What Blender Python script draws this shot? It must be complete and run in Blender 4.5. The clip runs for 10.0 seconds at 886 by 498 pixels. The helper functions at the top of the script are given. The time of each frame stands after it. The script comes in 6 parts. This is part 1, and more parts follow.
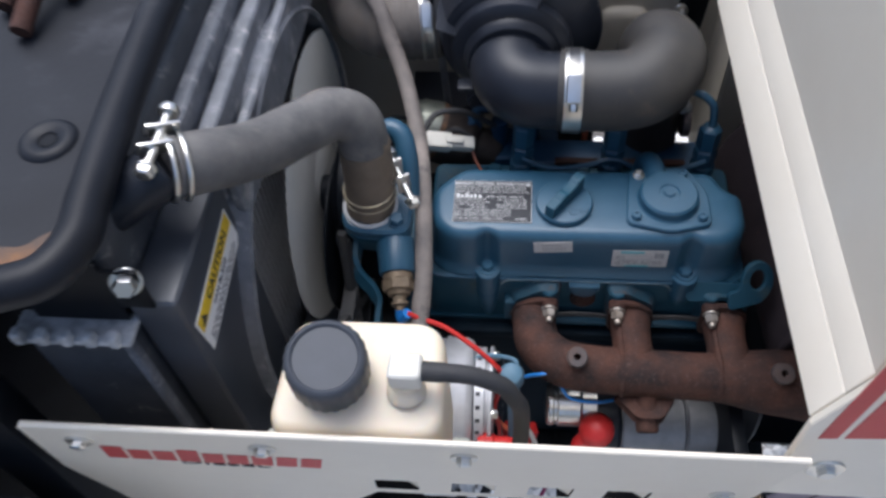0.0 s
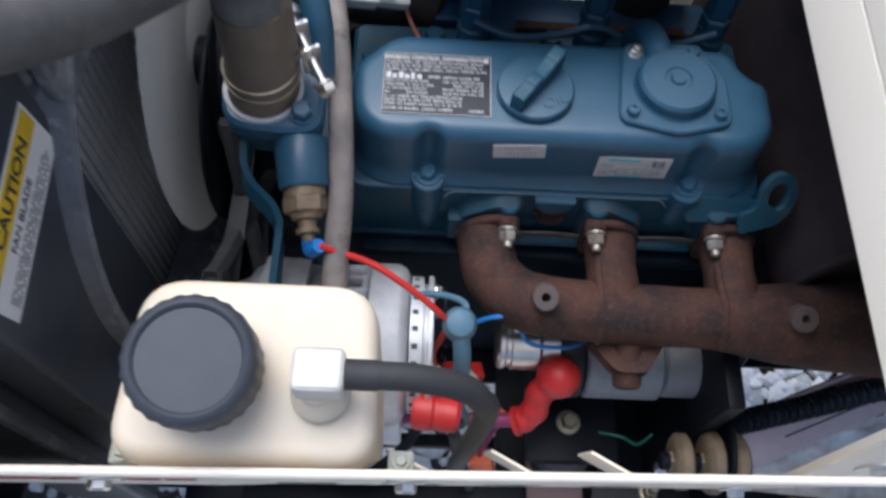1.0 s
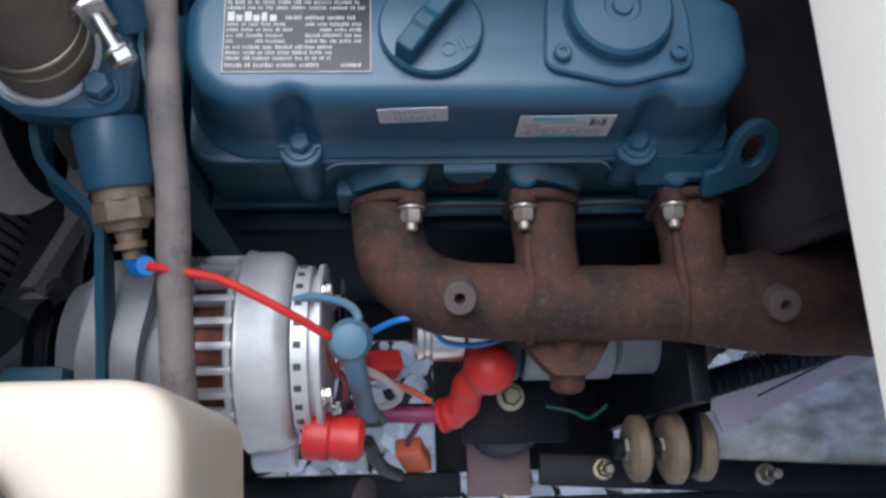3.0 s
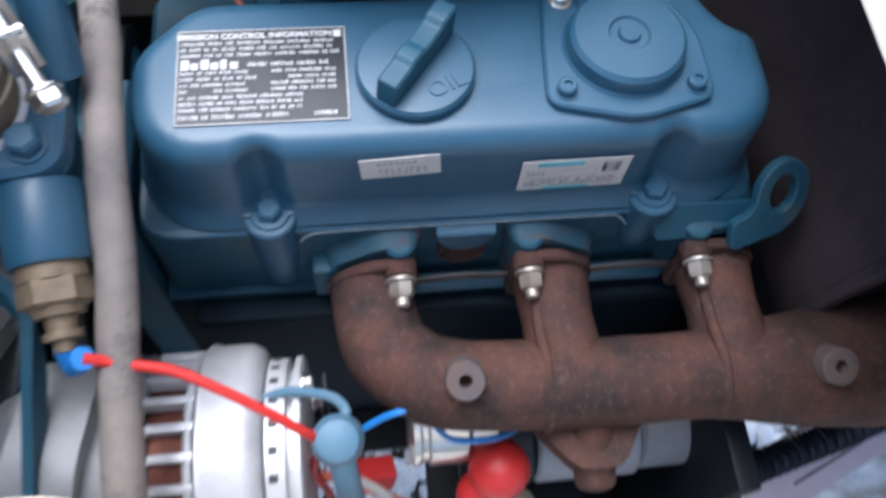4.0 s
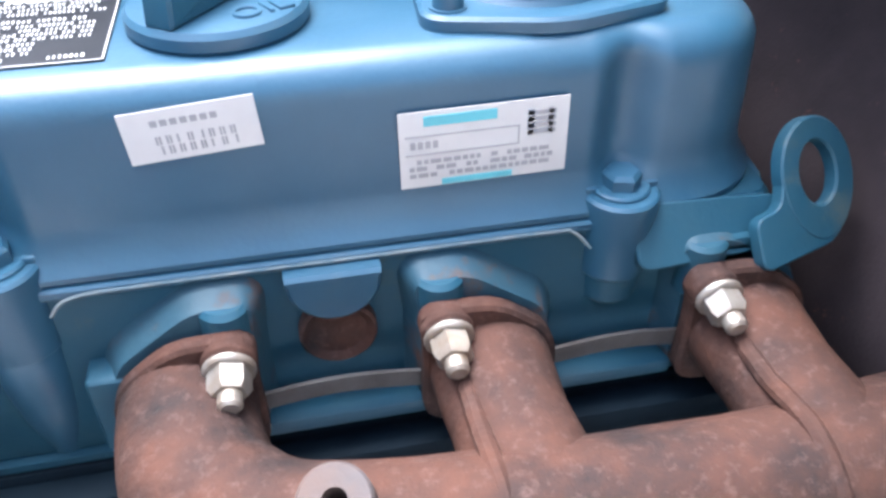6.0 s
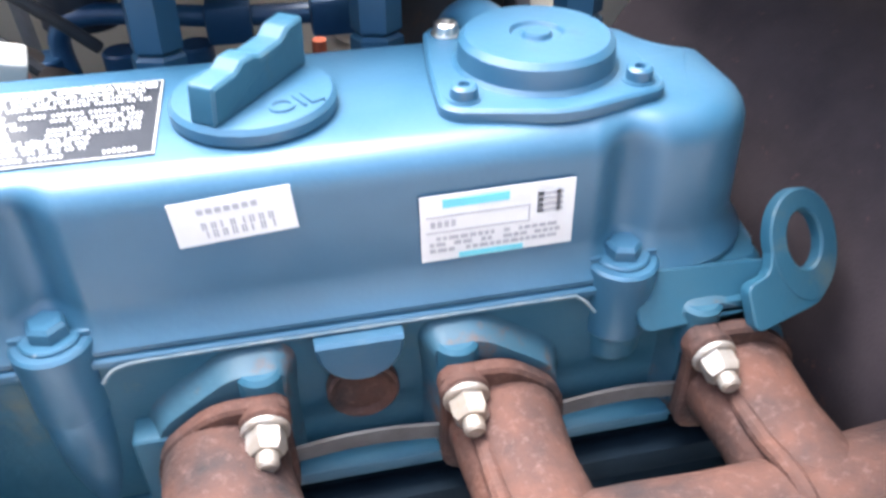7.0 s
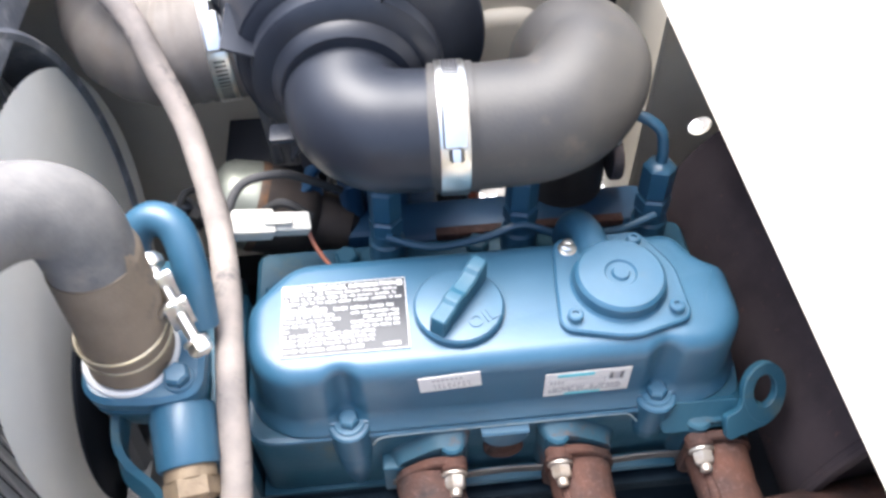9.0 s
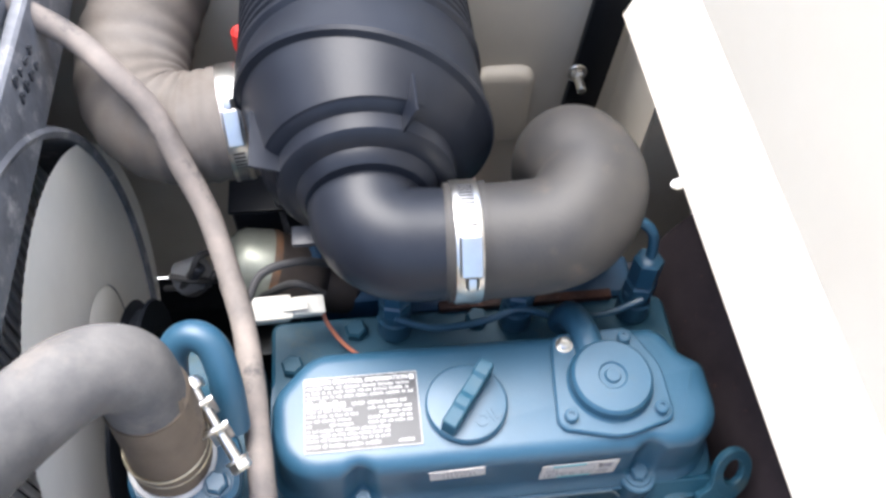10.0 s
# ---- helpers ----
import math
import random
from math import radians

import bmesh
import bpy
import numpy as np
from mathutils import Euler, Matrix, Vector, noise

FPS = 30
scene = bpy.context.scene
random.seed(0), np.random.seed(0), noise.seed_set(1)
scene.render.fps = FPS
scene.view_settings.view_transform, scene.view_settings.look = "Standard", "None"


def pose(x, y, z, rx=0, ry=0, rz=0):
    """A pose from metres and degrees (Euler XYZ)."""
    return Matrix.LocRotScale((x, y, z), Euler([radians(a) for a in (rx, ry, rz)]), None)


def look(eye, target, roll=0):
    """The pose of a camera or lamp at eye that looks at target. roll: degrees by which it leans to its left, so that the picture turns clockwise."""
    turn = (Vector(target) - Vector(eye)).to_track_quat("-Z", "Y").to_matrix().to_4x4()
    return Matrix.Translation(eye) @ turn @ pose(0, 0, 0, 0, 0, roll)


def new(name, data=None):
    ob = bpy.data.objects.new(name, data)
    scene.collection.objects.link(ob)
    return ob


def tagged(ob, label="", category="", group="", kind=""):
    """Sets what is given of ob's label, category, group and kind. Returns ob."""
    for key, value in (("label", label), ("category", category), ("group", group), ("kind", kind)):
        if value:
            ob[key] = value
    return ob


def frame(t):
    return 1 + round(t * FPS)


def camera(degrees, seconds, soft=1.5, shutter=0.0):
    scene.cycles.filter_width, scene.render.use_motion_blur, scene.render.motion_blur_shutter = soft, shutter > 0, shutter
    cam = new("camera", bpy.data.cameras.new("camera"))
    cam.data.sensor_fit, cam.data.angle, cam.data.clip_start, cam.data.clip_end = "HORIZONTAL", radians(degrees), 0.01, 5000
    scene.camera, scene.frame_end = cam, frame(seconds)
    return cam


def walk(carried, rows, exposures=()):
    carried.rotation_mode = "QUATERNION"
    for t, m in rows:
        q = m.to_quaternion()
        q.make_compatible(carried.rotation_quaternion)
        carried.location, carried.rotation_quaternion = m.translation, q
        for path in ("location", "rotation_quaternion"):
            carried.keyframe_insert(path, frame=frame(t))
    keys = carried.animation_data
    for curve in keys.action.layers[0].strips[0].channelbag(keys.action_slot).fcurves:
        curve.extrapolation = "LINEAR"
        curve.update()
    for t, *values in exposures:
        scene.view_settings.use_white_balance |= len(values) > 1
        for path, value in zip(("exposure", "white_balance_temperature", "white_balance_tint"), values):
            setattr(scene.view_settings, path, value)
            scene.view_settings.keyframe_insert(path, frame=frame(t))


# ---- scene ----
# ---- camera and walk ----
cam = camera(57.48, 10.0, soft=2.8, shutter=0.5)
PATH = [
    (0, (0.0289, -0.4515, 1.4851), (-0.0175, -0.1553, 1.0850), -5.53),
    (0.5, (0.0044, -0.3530, 1.4146), (-0.0103, -0.0951, 0.9864), -1.49),
    (1, (-0.0029, -0.3006, 1.3423), (0.0110, -0.0811, 0.8932), 5.73),
    (1.5, (0.0015, -0.2634, 1.3061), (0.0248, -0.0787, 0.8421), 8.78),
    (2, (0.0243, -0.2351, 1.2613), (0.0511, -0.0796, 0.7869), 9.79),
    (3.5, (0.0537, -0.1755, 1.2524), (0.0837, -0.0315, 0.7745), 9.31),
    (4, (0.0410, -0.1835, 1.1883), (0.0920, 0.0266, 0.7374), 8.72),
    (4.5, (0.0514, -0.1935, 1.1036), (0.1336, 0.1041, 0.7103), 7.83),
    (5, (0.0718, -0.2067, 1.0443), (0.1586, 0.1286, 0.6837), 5.96),
    (6.5, (0.0878, -0.1954, 0.9864), (0.1660, 0.1986, 0.6886), -1.69),
    (7, (0.0806, -0.2029, 1.0195), (0.1625, 0.1858, 0.7159), -0.42),
    (7.5, (0.0777, -0.2149, 1.0628), (0.1567, 0.1559, 0.7369), 0.66),
    (8, (0.0714, -0.2287, 1.1421), (0.1286, 0.1231, 0.7914), -0.03),
    (8.5, (0.0581, -0.2290, 1.2230), (0.0987, 0.0969, 0.8460), -0.91),
    (9, (0.0416, -0.2316, 1.2855), (0.0653, 0.0845, 0.8988), -1.54),
    (9.5, (0.0257, -0.1955, 1.3398), (0.0579, 0.0993, 0.9371), -0.94),
    (10, (0.0153, -0.1624, 1.3851), (0.0606, 0.1126, 0.9699), 3.80),
]
EXPOSURES = [(0.0, 0.58, 5750, 10), (1.0, 0.50, 5650, 10), (2.0, 0.27, 5600, 10), (3.5, 0.88, 5550, 10), (4.5, 1.72, 5550, 10),
             (5.0, 2.1, 5550, 10), (6.5, 3.0, 5850, 10), (7.5, 3.3, 5950, 10), (8.0, 3.15, 6000, 10), (9.0, 2.5, 6050, 10), (10.0, 1.98, 6050, 10)]
walk(cam, [(t, look(eye, target, roll)) for t, eye, target, roll in PATH], EXPOSURES)

# ---- world and sun: a bright overcast day ----
world = bpy.data.worlds.new("world")
scene.world = world
world.use_nodes = True
wn, wl = world.node_tree.nodes, world.node_tree.links
sky = wn.new("ShaderNodeTexSky")
sky.sky_type = "NISHITA"
sky.sun_disc = False
sky.sun_elevation = radians(73)
sky.sun_rotation = radians(324)
sky.dust_density = 6.0
sky.ozone_density = 1.0
wl.new(sky.outputs["Color"], wn["Background"].inputs["Color"])
wn["Background"].inputs["Strength"].default_value = 0.135

sun_data = bpy.data.lights.new("sun", "SUN")
sun_data.energy = 1.4
sun_data.angle = radians(42)
sun_data.color = (1.0, 0.985, 0.96)
sun = new("sun", sun_data)
sun.matrix_world = look((-0.7, 0.95, 4.75), (0, 0, 0.9))
tagged(sun, kind="structure")


# ---- materials ----
def material(name, a, b=None, scale=40.0, rough=0.5, rough_b=None, metal=0.0, bump=0.15, fine=900.0, coat=0.0,
             spots=None, spot_scale=25.0, spot_from=0.6, spot_soft=0.12, sss=0.0, spec=0.5, object_vary=0.0):
    """Two colours mixed by a slow noise, a fine grain in relief and gloss, and stains of a third colour."""
    m = bpy.data.materials.new(name)
    m.use_nodes = True
    n, l = m.node_tree.nodes, m.node_tree.links
    p = n["Principled BSDF"]
    co = n.new("ShaderNodeTexCoord")
    slow = n.new("ShaderNodeTexNoise")
    slow.inputs["Scale"].default_value = scale
    slow.inputs["Detail"].default_value = 6
    slow.inputs["Roughness"].default_value = 0.62
    grain = n.new("ShaderNodeTexNoise")
    grain.inputs["Scale"].default_value = fine
    grain.inputs["Detail"].default_value = 3
    for t in (slow, grain):
        l.new(co.outputs["Object"], t.inputs["Vector"])
    b = b or tuple(c * 0.8 for c in a)
    mix = n.new("ShaderNodeMix")
    mix.data_type = "RGBA"
    mix.inputs[6].default_value = (*a, 1)
    mix.inputs[7].default_value = (*b, 1)
    ramp = n.new("ShaderNodeMapRange")
    ramp.inputs["From Min"].default_value, ramp.inputs["From Max"].default_value = 0.32, 0.68
    l.new(slow.outputs["Fac"], ramp.inputs["Value"])
    l.new(ramp.outputs["Result"], mix.inputs[0])
    colour = mix.outputs[2]
    r = n.new("ShaderNodeMapRange")
    r.inputs["To Min"].default_value = rough
    r.inputs["To Max"].default_value = rough + 0.12 if rough_b is None else rough_b
    l.new(slow.outputs["Fac"], r.inputs["Value"])
    roughness = r.outputs["Result"]
    if spots:
        st = n.new("ShaderNodeTexNoise")
        st.inputs["Scale"].default_value = spot_scale
        st.inputs["Detail"].default_value = 8
        st.inputs["Roughness"].default_value = 0.7
        l.new(co.outputs["Object"], st.inputs["Vector"])
        cut = n.new("ShaderNodeMapRange")
        cut.inputs["From Min"].default_value, cut.inputs["From Max"].default_value = spot_from, spot_from + spot_soft
        l.new(st.outputs["Fac"], cut.inputs["Value"])
        over = n.new("ShaderNodeMix")
        over.data_type = "RGBA"
        over.inputs[7].default_value = (*spots, 1)
        l.new(colour, over.inputs[6])
        l.new(cut.outputs["Result"], over.inputs[0])
        colour = over.outputs[2]
        rr = n.new("ShaderNodeMix")
        rr.inputs[3].default_value = 0.85
        l.new(roughness, rr.inputs[2])
        l.new(cut.outputs["Result"], rr.inputs[0])
        roughness = rr.outputs[0]
    if object_vary:
        info = n.new("ShaderNodeNewGeometry")
        hsv = n.new("ShaderNodeHueSaturation")
        val = n.new("ShaderNodeMapRange")
        val.inputs["To Min"].default_value, val.inputs["To Max"].default_value = 1 - object_vary, 1 + object_vary
        l.new(info.outputs["Random Per Island"], val.inputs["Value"])
        l.new(val.outputs["Result"], hsv.inputs["Value"])
        l.new(colour, hsv.inputs["Color"])
        colour = hsv.outputs["Color"]
    l.new(colour, p.inputs["Base Color"])
    l.new(roughness, p.inputs["Roughness"])
    p.inputs["Metallic"].default_value = metal
    p.inputs["Coat Weight"].default_value = coat
    p.inputs["Coat Roughness"].default_value = 0.15
    p.inputs["Specular IOR Level"].default_value = spec
    if sss:
        p.inputs["Subsurface Weight"].default_value = sss
        p.inputs["Subsurface Radius"].default_value = (0.02, 0.014, 0.008)
        p.inputs["Subsurface Scale"].default_value = 0.5
    bp = n.new("ShaderNodeBump")
    bp.inputs["Strength"].default_value = bump
    bp.inputs["Distance"].default_value = 0.0006
    both = n.new("ShaderNodeMath")
    both.operation = "ADD"
    l.new(grain.outputs["Fac"], both.inputs[0])
    l.new(slow.outputs["Fac"], both.inputs[1])
    l.new(both.outputs[0], bp.inputs["Height"])
    l.new(bp.outputs["Normal"], p.inputs["Normal"])
    return m


BLUE = material("blue_engine_paint", (0.018, 0.065, 0.111), (0.0245, 0.077, 0.129), 30, 0.34, 0.5, bump=0.14, fine=420, coat=0.06, spec=0.5,
                spots=(0.062, 0.092, 0.108), spot_scale=26, spot_from=0.62, spot_soft=0.3)
BLUE_DIRTY = material("dusty_blue_engine_paint", (0.012, 0.060, 0.1), (0.021, 0.066, 0.098), 35, 0.42, 0.6, bump=0.3, fine=300, spec=0.3,
                      spots=(0.09, 0.10, 0.075), spot_scale=22, spot_from=0.58, spot_soft=0.2)
BLUE_RUSTED = material("rust_stained_blue_paint", (0.018, 0.060, 0.095), (0.028, 0.066, 0.092), 40, 0.45, 0.62, bump=0.35, fine=300, spec=0.3,
                       spots=(0.10, 0.052, 0.034), spot_scale=48, spot_from=0.54, spot_soft=0.16)
BLUE_CHIPPED = material("chipped_blue_paint", (0.024, 0.08, 0.132), (0.03, 0.09, 0.145), 60, 0.3, 0.42, bump=0.2, fine=500,
                       spots=(0.62, 0.6, 0.55), spot_scale=90, spot_from=0.61, spot_soft=0.08)
# paler blue for worn paint and the highlight on the casting edge
BLUE_EDGE_LIGHT = material("worn_blue_edge_highlight", (0.045, 0.095, 0.13), (0.13, 0.155, 0.165), 120, 0.45, 0.6, bump=0.1)
BLUE_DARK = material("dark_blue_steel_paint", (0.01, 0.04, 0.09), (0.015, 0.055, 0.11), 40, 0.35, 0.5, bump=0.12)
# blue block paint taken near black: the shade below the head, put into the colour
BLOCK_SHADE = material("shade_darkened_block_paint", (0.004, 0.009, 0.015), (0.009, 0.018, 0.027), 30, 0.55, 0.75, bump=0.3, fine=300, spec=0.1)
RUST = material("rusty_cast_iron", (0.020, 0.0165, 0.017), (0.076, 0.036, 0.026), 34, 0.6, 0.9, bump=1.0, fine=420,
                spots=(0.125, 0.08, 0.07), spot_scale=260, spot_from=0.53, spot_soft=0.34, spec=0.15)
RUST_GREY = material("scaled_grey_iron", (0.062, 0.058, 0.062), (0.085, 0.058, 0.05), 60, 0.65, 0.85, bump=0.5, fine=500)
MUFFLER = material("heat_browned_steel", (0.027, 0.022, 0.025), (0.042, 0.034, 0.037), 25, 0.6, 0.75, bump=0.35, fine=600, spec=0.06,
                   spots=(0.12, 0.06, 0.05), spot_scale=120, spot_from=0.62, spot_soft=0.12)
BEIGE = material("beige_body_paint", (0.80, 0.735, 0.61), (0.76, 0.69, 0.565), 8, 0.35, 0.5, bump=0.06, fine=250, coat=0.1,
                 spots=(0.42, 0.33, 0.22), spot_scale=11, spot_from=0.74, spot_soft=0.1)
# darker and rougher than BEIGE, with brown stains
BEIGE_BACK = material("beige_body_paint_darker", (0.60, 0.55, 0.45), (0.53, 0.48, 0.39), 9, 0.5, 0.65, bump=0.08, fine=250,
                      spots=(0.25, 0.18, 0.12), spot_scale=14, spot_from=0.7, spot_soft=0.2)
BLACK_PLASTIC = material("black_plastic", (0.011, 0.013, 0.019), (0.018, 0.021, 0.028), 20, 0.32, 0.46, bump=0.12, fine=700, spec=0.28)
# dusty black plastic; the grey spots also paint in its sky sheen
SHROUD = material("dusty_sheen_spotted_shroud_plastic", (0.034, 0.039, 0.049), (0.064, 0.07, 0.083), 14, 0.3, 0.46, bump=0.2, fine=500,
                  spots=(0.1, 0.1, 0.1), spot_scale=30, spot_from=0.64, spot_soft=0.2)
RIB = material("dust_caked_shroud_rib", (0.085, 0.092, 0.106), (0.19, 0.198, 0.218), 30, 0.45, 0.65, bump=0.5, fine=240,
               spots=(0.42, 0.41, 0.4), spot_scale=55, spot_from=0.53, spot_soft=0.2)
NOSE_PAINT = material("scuffed_black_nose_paint", (0.005, 0.006, 0.009), (0.013, 0.015, 0.02), 9, 0.34, 0.6, bump=0.35, fine=200, spec=0.22,
                      spots=(0.075, 0.077, 0.086), spot_scale=9, spot_from=0.57, spot_soft=0.25)
BLACK_PAINT = material("black_steel_paint", (0.004, 0.005, 0.007), (0.009, 0.0105, 0.0135), 18, 0.34, 0.5, bump=0.15, fine=350, spec=0.12,
                       spots=(0.024, 0.025, 0.028), spot_scale=26, spot_from=0.62, spot_soft=0.25)
BLACK_DUSTY = material("dusty_black_shroud", (0.03, 0.034, 0.042), (0.065, 0.07, 0.08), 26, 0.45, 0.65, bump=0.35, fine=260,
                       spots=(0.3, 0.285, 0.27), spot_scale=38, spot_from=0.6, spot_soft=0.16)
RUBBER = material("dusty_rubber", (0.060, 0.060, 0.062), (0.155, 0.148, 0.140), 24, 0.7, 0.85, bump=0.35, fine=600,
                  spots=(0.22, 0.19, 0.16), spot_scale=16, spot_from=0.5, spot_soft=0.25)
RUBBER_BROWN = material("brown_dusty_rubber", (0.11, 0.085, 0.06), (0.16, 0.125, 0.09), 30, 0.72, 0.86, bump=0.4, fine=600,
                        spots=(0.05, 0.045, 0.045), spot_scale=22, spot_from=0.6, spot_soft=0.1)
RUBBER_PALE = material("pale_dusty_vent_hose", (0.12, 0.108, 0.1), (0.25, 0.215, 0.19), 26, 0.7, 0.84, bump=0.3, fine=420,
                       spots=(0.06, 0.058, 0.06), spot_scale=34, spot_from=0.56, spot_soft=0.12)
RUBBER_AIR = material("grey_air_hose_rubber", (0.020, 0.020, 0.021), (0.045, 0.041, 0.036), 16, 0.46, 0.7, bump=0.2, fine=500,
                      spots=(0.11, 0.088, 0.066), spot_scale=30, spot_from=0.58, spot_soft=0.25)
BLACK_RUBBER = material("black_rubber", (0.022, 0.022, 0.024), (0.035, 0.034, 0.034), 30, 0.6, 0.75, bump=0.25, fine=700)
ZINC = material("bright_zinc_steel", (0.72, 0.71, 0.67), (0.62, 0.6, 0.55), 60, 0.22, 0.38, metal=1.0, bump=0.1)
ZINC_DULL = material("dull_yellow_zinc", (0.34, 0.3, 0.21), (0.4, 0.36, 0.28), 60, 0.35, 0.55, metal=1.0, bump=0.2)
NUT = material("pale_plated_nut", (0.40, 0.395, 0.38), (0.27, 0.215, 0.165), 70, 0.38, 0.58, metal=0.7, bump=0.2)
ALU = material("cast_aluminium", (0.60, 0.605, 0.62), (0.46, 0.465, 0.48), 50, 0.36, 0.52, metal=0.4, bump=0.35, fine=700,
               spots=(0.3, 0.29, 0.27), spot_scale=40, spot_from=0.64, spot_soft=0.2)
ALU_TANK = material("bright_tank_aluminium", (0.62, 0.625, 0.63), (0.22, 0.223, 0.226), 50, 0.4, 0.55, bump=0.3)
ALU_DULL = material("dull_grey_aluminium", (0.27, 0.277, 0.29), (0.19, 0.195, 0.205), 40, 0.45, 0.6, metal=0.3, bump=0.4, fine=500)
OLIVE = material("pale_olive_plating", (0.27, 0.285, 0.24), (0.20, 0.21, 0.18), 40, 0.35, 0.5, metal=0.45, bump=0.1)
BRASS = material("dusty_brass", (0.20, 0.15, 0.095), (0.12, 0.09, 0.06), 90, 0.55, 0.7, metal=0.35, bump=0.6, fine=600,
                 spots=(0.22, 0.175, 0.125), spot_scale=110, spot_from=0.52, spot_soft=0.2)
COPPER = material("copper_winding", (0.16, 0.05, 0.03), (0.09, 0.03, 0.02), 200, 0.4, 0.5, metal=0.6, bump=0.3)
BOTTLE = material("translucent_cream_plastic", (0.71, 0.63, 0.50), (0.67, 0.585, 0.45), 12, 0.46, 0.56, bump=0.05, fine=200, sss=0.5)
CAP = material("matt_black_cap_plastic", (0.034, 0.039, 0.049), (0.048, 0.054, 0.066), 30, 0.5, 0.62, bump=0.15, fine=700)
EAR = material("grey_plastic_tab", (0.40, 0.41, 0.35), (0.33, 0.34, 0.29), 30, 0.5, 0.6, bump=0.1)
INLET = material("dusty_taupe_hose", (0.15, 0.134, 0.12), (0.1, 0.084, 0.07), 22, 0.65, 0.8, bump=0.3, fine=500,
                 spots=(0.03, 0.033, 0.042), spot_scale=24, spot_from=0.62, spot_soft=0.05)
CREAM = material("cream_fan_plastic", (0.86, 0.84, 0.765), (0.78, 0.76, 0.69), 14, 0.5, 0.6, bump=0.08)
WHITE_PLASTIC = material("white_plastic", (0.60, 0.58, 0.52), (0.50, 0.48, 0.42), 40, 0.4, 0.5, bump=0.06)
RED_RUBBER = material("red_rubber_boot", (0.5, 0.022, 0.02), (0.42, 0.02, 0.018), 40, 0.4, 0.55, bump=0.1)
RED_WIRE = material("red_wire", (0.55, 0.025, 0.02), None, 40, 0.4, 0.5, bump=0.05)
BLUE_WIRE = material("blue_wire", (0.02, 0.17, 0.5), None, 40, 0.4, 0.5, bump=0.05)
BLUE_GREY = material("faded_blue_rubber", (0.06, 0.14, 0.21), (0.09, 0.16, 0.22), 60, 0.5, 0.65, bump=0.1)
COPPER_WIRE = material("copper_red_wire", (0.42, 0.15, 0.09), None, 40, 0.4, 0.5, bump=0.05)
GREEN_WIRE = material("green_wire", (0.012, 0.11, 0.075), None, 40, 0.4, 0.5, bump=0.05)
WHITE_WIRE = material("white_wire", (0.6, 0.57, 0.5), None, 40, 0.45, 0.55, bump=0.05)
PURPLE_WIRE = material("magenta_wire", (0.25, 0.03, 0.1), None, 40, 0.45, 0.55, bump=0.05)
ORANGE = material("orange_plastic", (0.84, 0.20, 0.085), (0.76, 0.16, 0.07), 40, 0.42, 0.52, bump=0.06)
LABEL_WHITE = material("white_label_vinyl", (0.52, 0.52, 0.51), (0.46, 0.46, 0.455), 60, 0.35, 0.45, bump=0.03)
STICKER_WHITE = material("bright_white_vinyl", (0.86, 0.86, 0.85), (0.8, 0.8, 0.79), 60, 0.3, 0.4, bump=0.03)
LABEL_YELLOW = material("yellow_label_vinyl", (0.86, 0.58, 0.02), None, 60, 0.35, 0.45, bump=0.03)
FIN = material("dusty_radiator_fin", (0.78, 0.78, 0.77), (0.62, 0.62, 0.61), 60, 0.5, 0.65, metal=0.1, bump=0.3)
PLATE_DARK = material("dark_glossy_plate", (0.022, 0.024, 0.028), (0.03, 0.032, 0.037), 60, 0.25, 0.32, bump=0.03, spec=0.3)
INK = material("dark_ink", (0.04, 0.04, 0.045), None, 80, 0.5, 0.6, bump=0.02)
INK_GREY = material("grey_ink", (0.3, 0.3, 0.31), None, 80, 0.5, 0.6, bump=0.02)
INK_WHITE = material("white_ink", (0.56, 0.56, 0.555), None, 80, 0.4, 0.5, bump=0.02)
INK_CYAN = material("turquoise_ink", (0.12, 0.45, 0.52), None, 80, 0.4, 0.5, bump=0.02)
INK_RED = material("red_ink", (0.5, 0.03, 0.035), (0.45, 0.03, 0.03), 30, 0.4, 0.5, bump=0.02)
PINK = material("primer_pink_steel", (0.60, 0.48, 0.475), (0.50, 0.39, 0.385), 20, 0.5, 0.65, bump=0.15)
GASKET = material("grey_gasket_steel", (0.08, 0.08, 0.083), (0.05, 0.045, 0.044), 50, 0.5, 0.7, metal=0.3, bump=0.3)
SOLENOID = material("grimy_solenoid_steel", (0.035, 0.03, 0.028), (0.06, 0.047, 0.04), 40, 0.45, 0.65, metal=0.3, bump=0.3,
                    spots=(0.14, 0.065, 0.03), spot_scale=40, spot_from=0.62, spot_soft=0.15)
BELT = material("dusty_belt_rubber", (0.055, 0.055, 0.058), (0.09, 0.088, 0.086), 30, 0.65, 0.8, bump=0.3, fine=500)
BROWN_STEEL = material("dusty_brown_steel", (0.12, 0.075, 0.07), (0.16, 0.1, 0.09), 25, 0.55, 0.7, bump=0.2)
STONE = material("crushed_limestone", (0.86, 0.84, 0.79), (0.70, 0.68, 0.63), 30, 0.85, 0.95, bump=0.5, fine=300, object_vary=0.3)
GROUND = material("gravel_bed_dust", (0.085, 0.08, 0.072), (0.15, 0.14, 0.125), 30, 0.9, 0.95, bump=0.8, fine=120)
WRAP = material("clouded_plastic_wrap", (0.80, 0.80, 0.76), (0.36, 0.35, 0.31), 26, 0.3, 0.5, bump=0.5, fine=120)
CREAM_ROLLER = material("cream_nylon_roller", (0.20, 0.15, 0.09), (0.11, 0.08, 0.05), 60, 0.5, 0.6, bump=0.2)


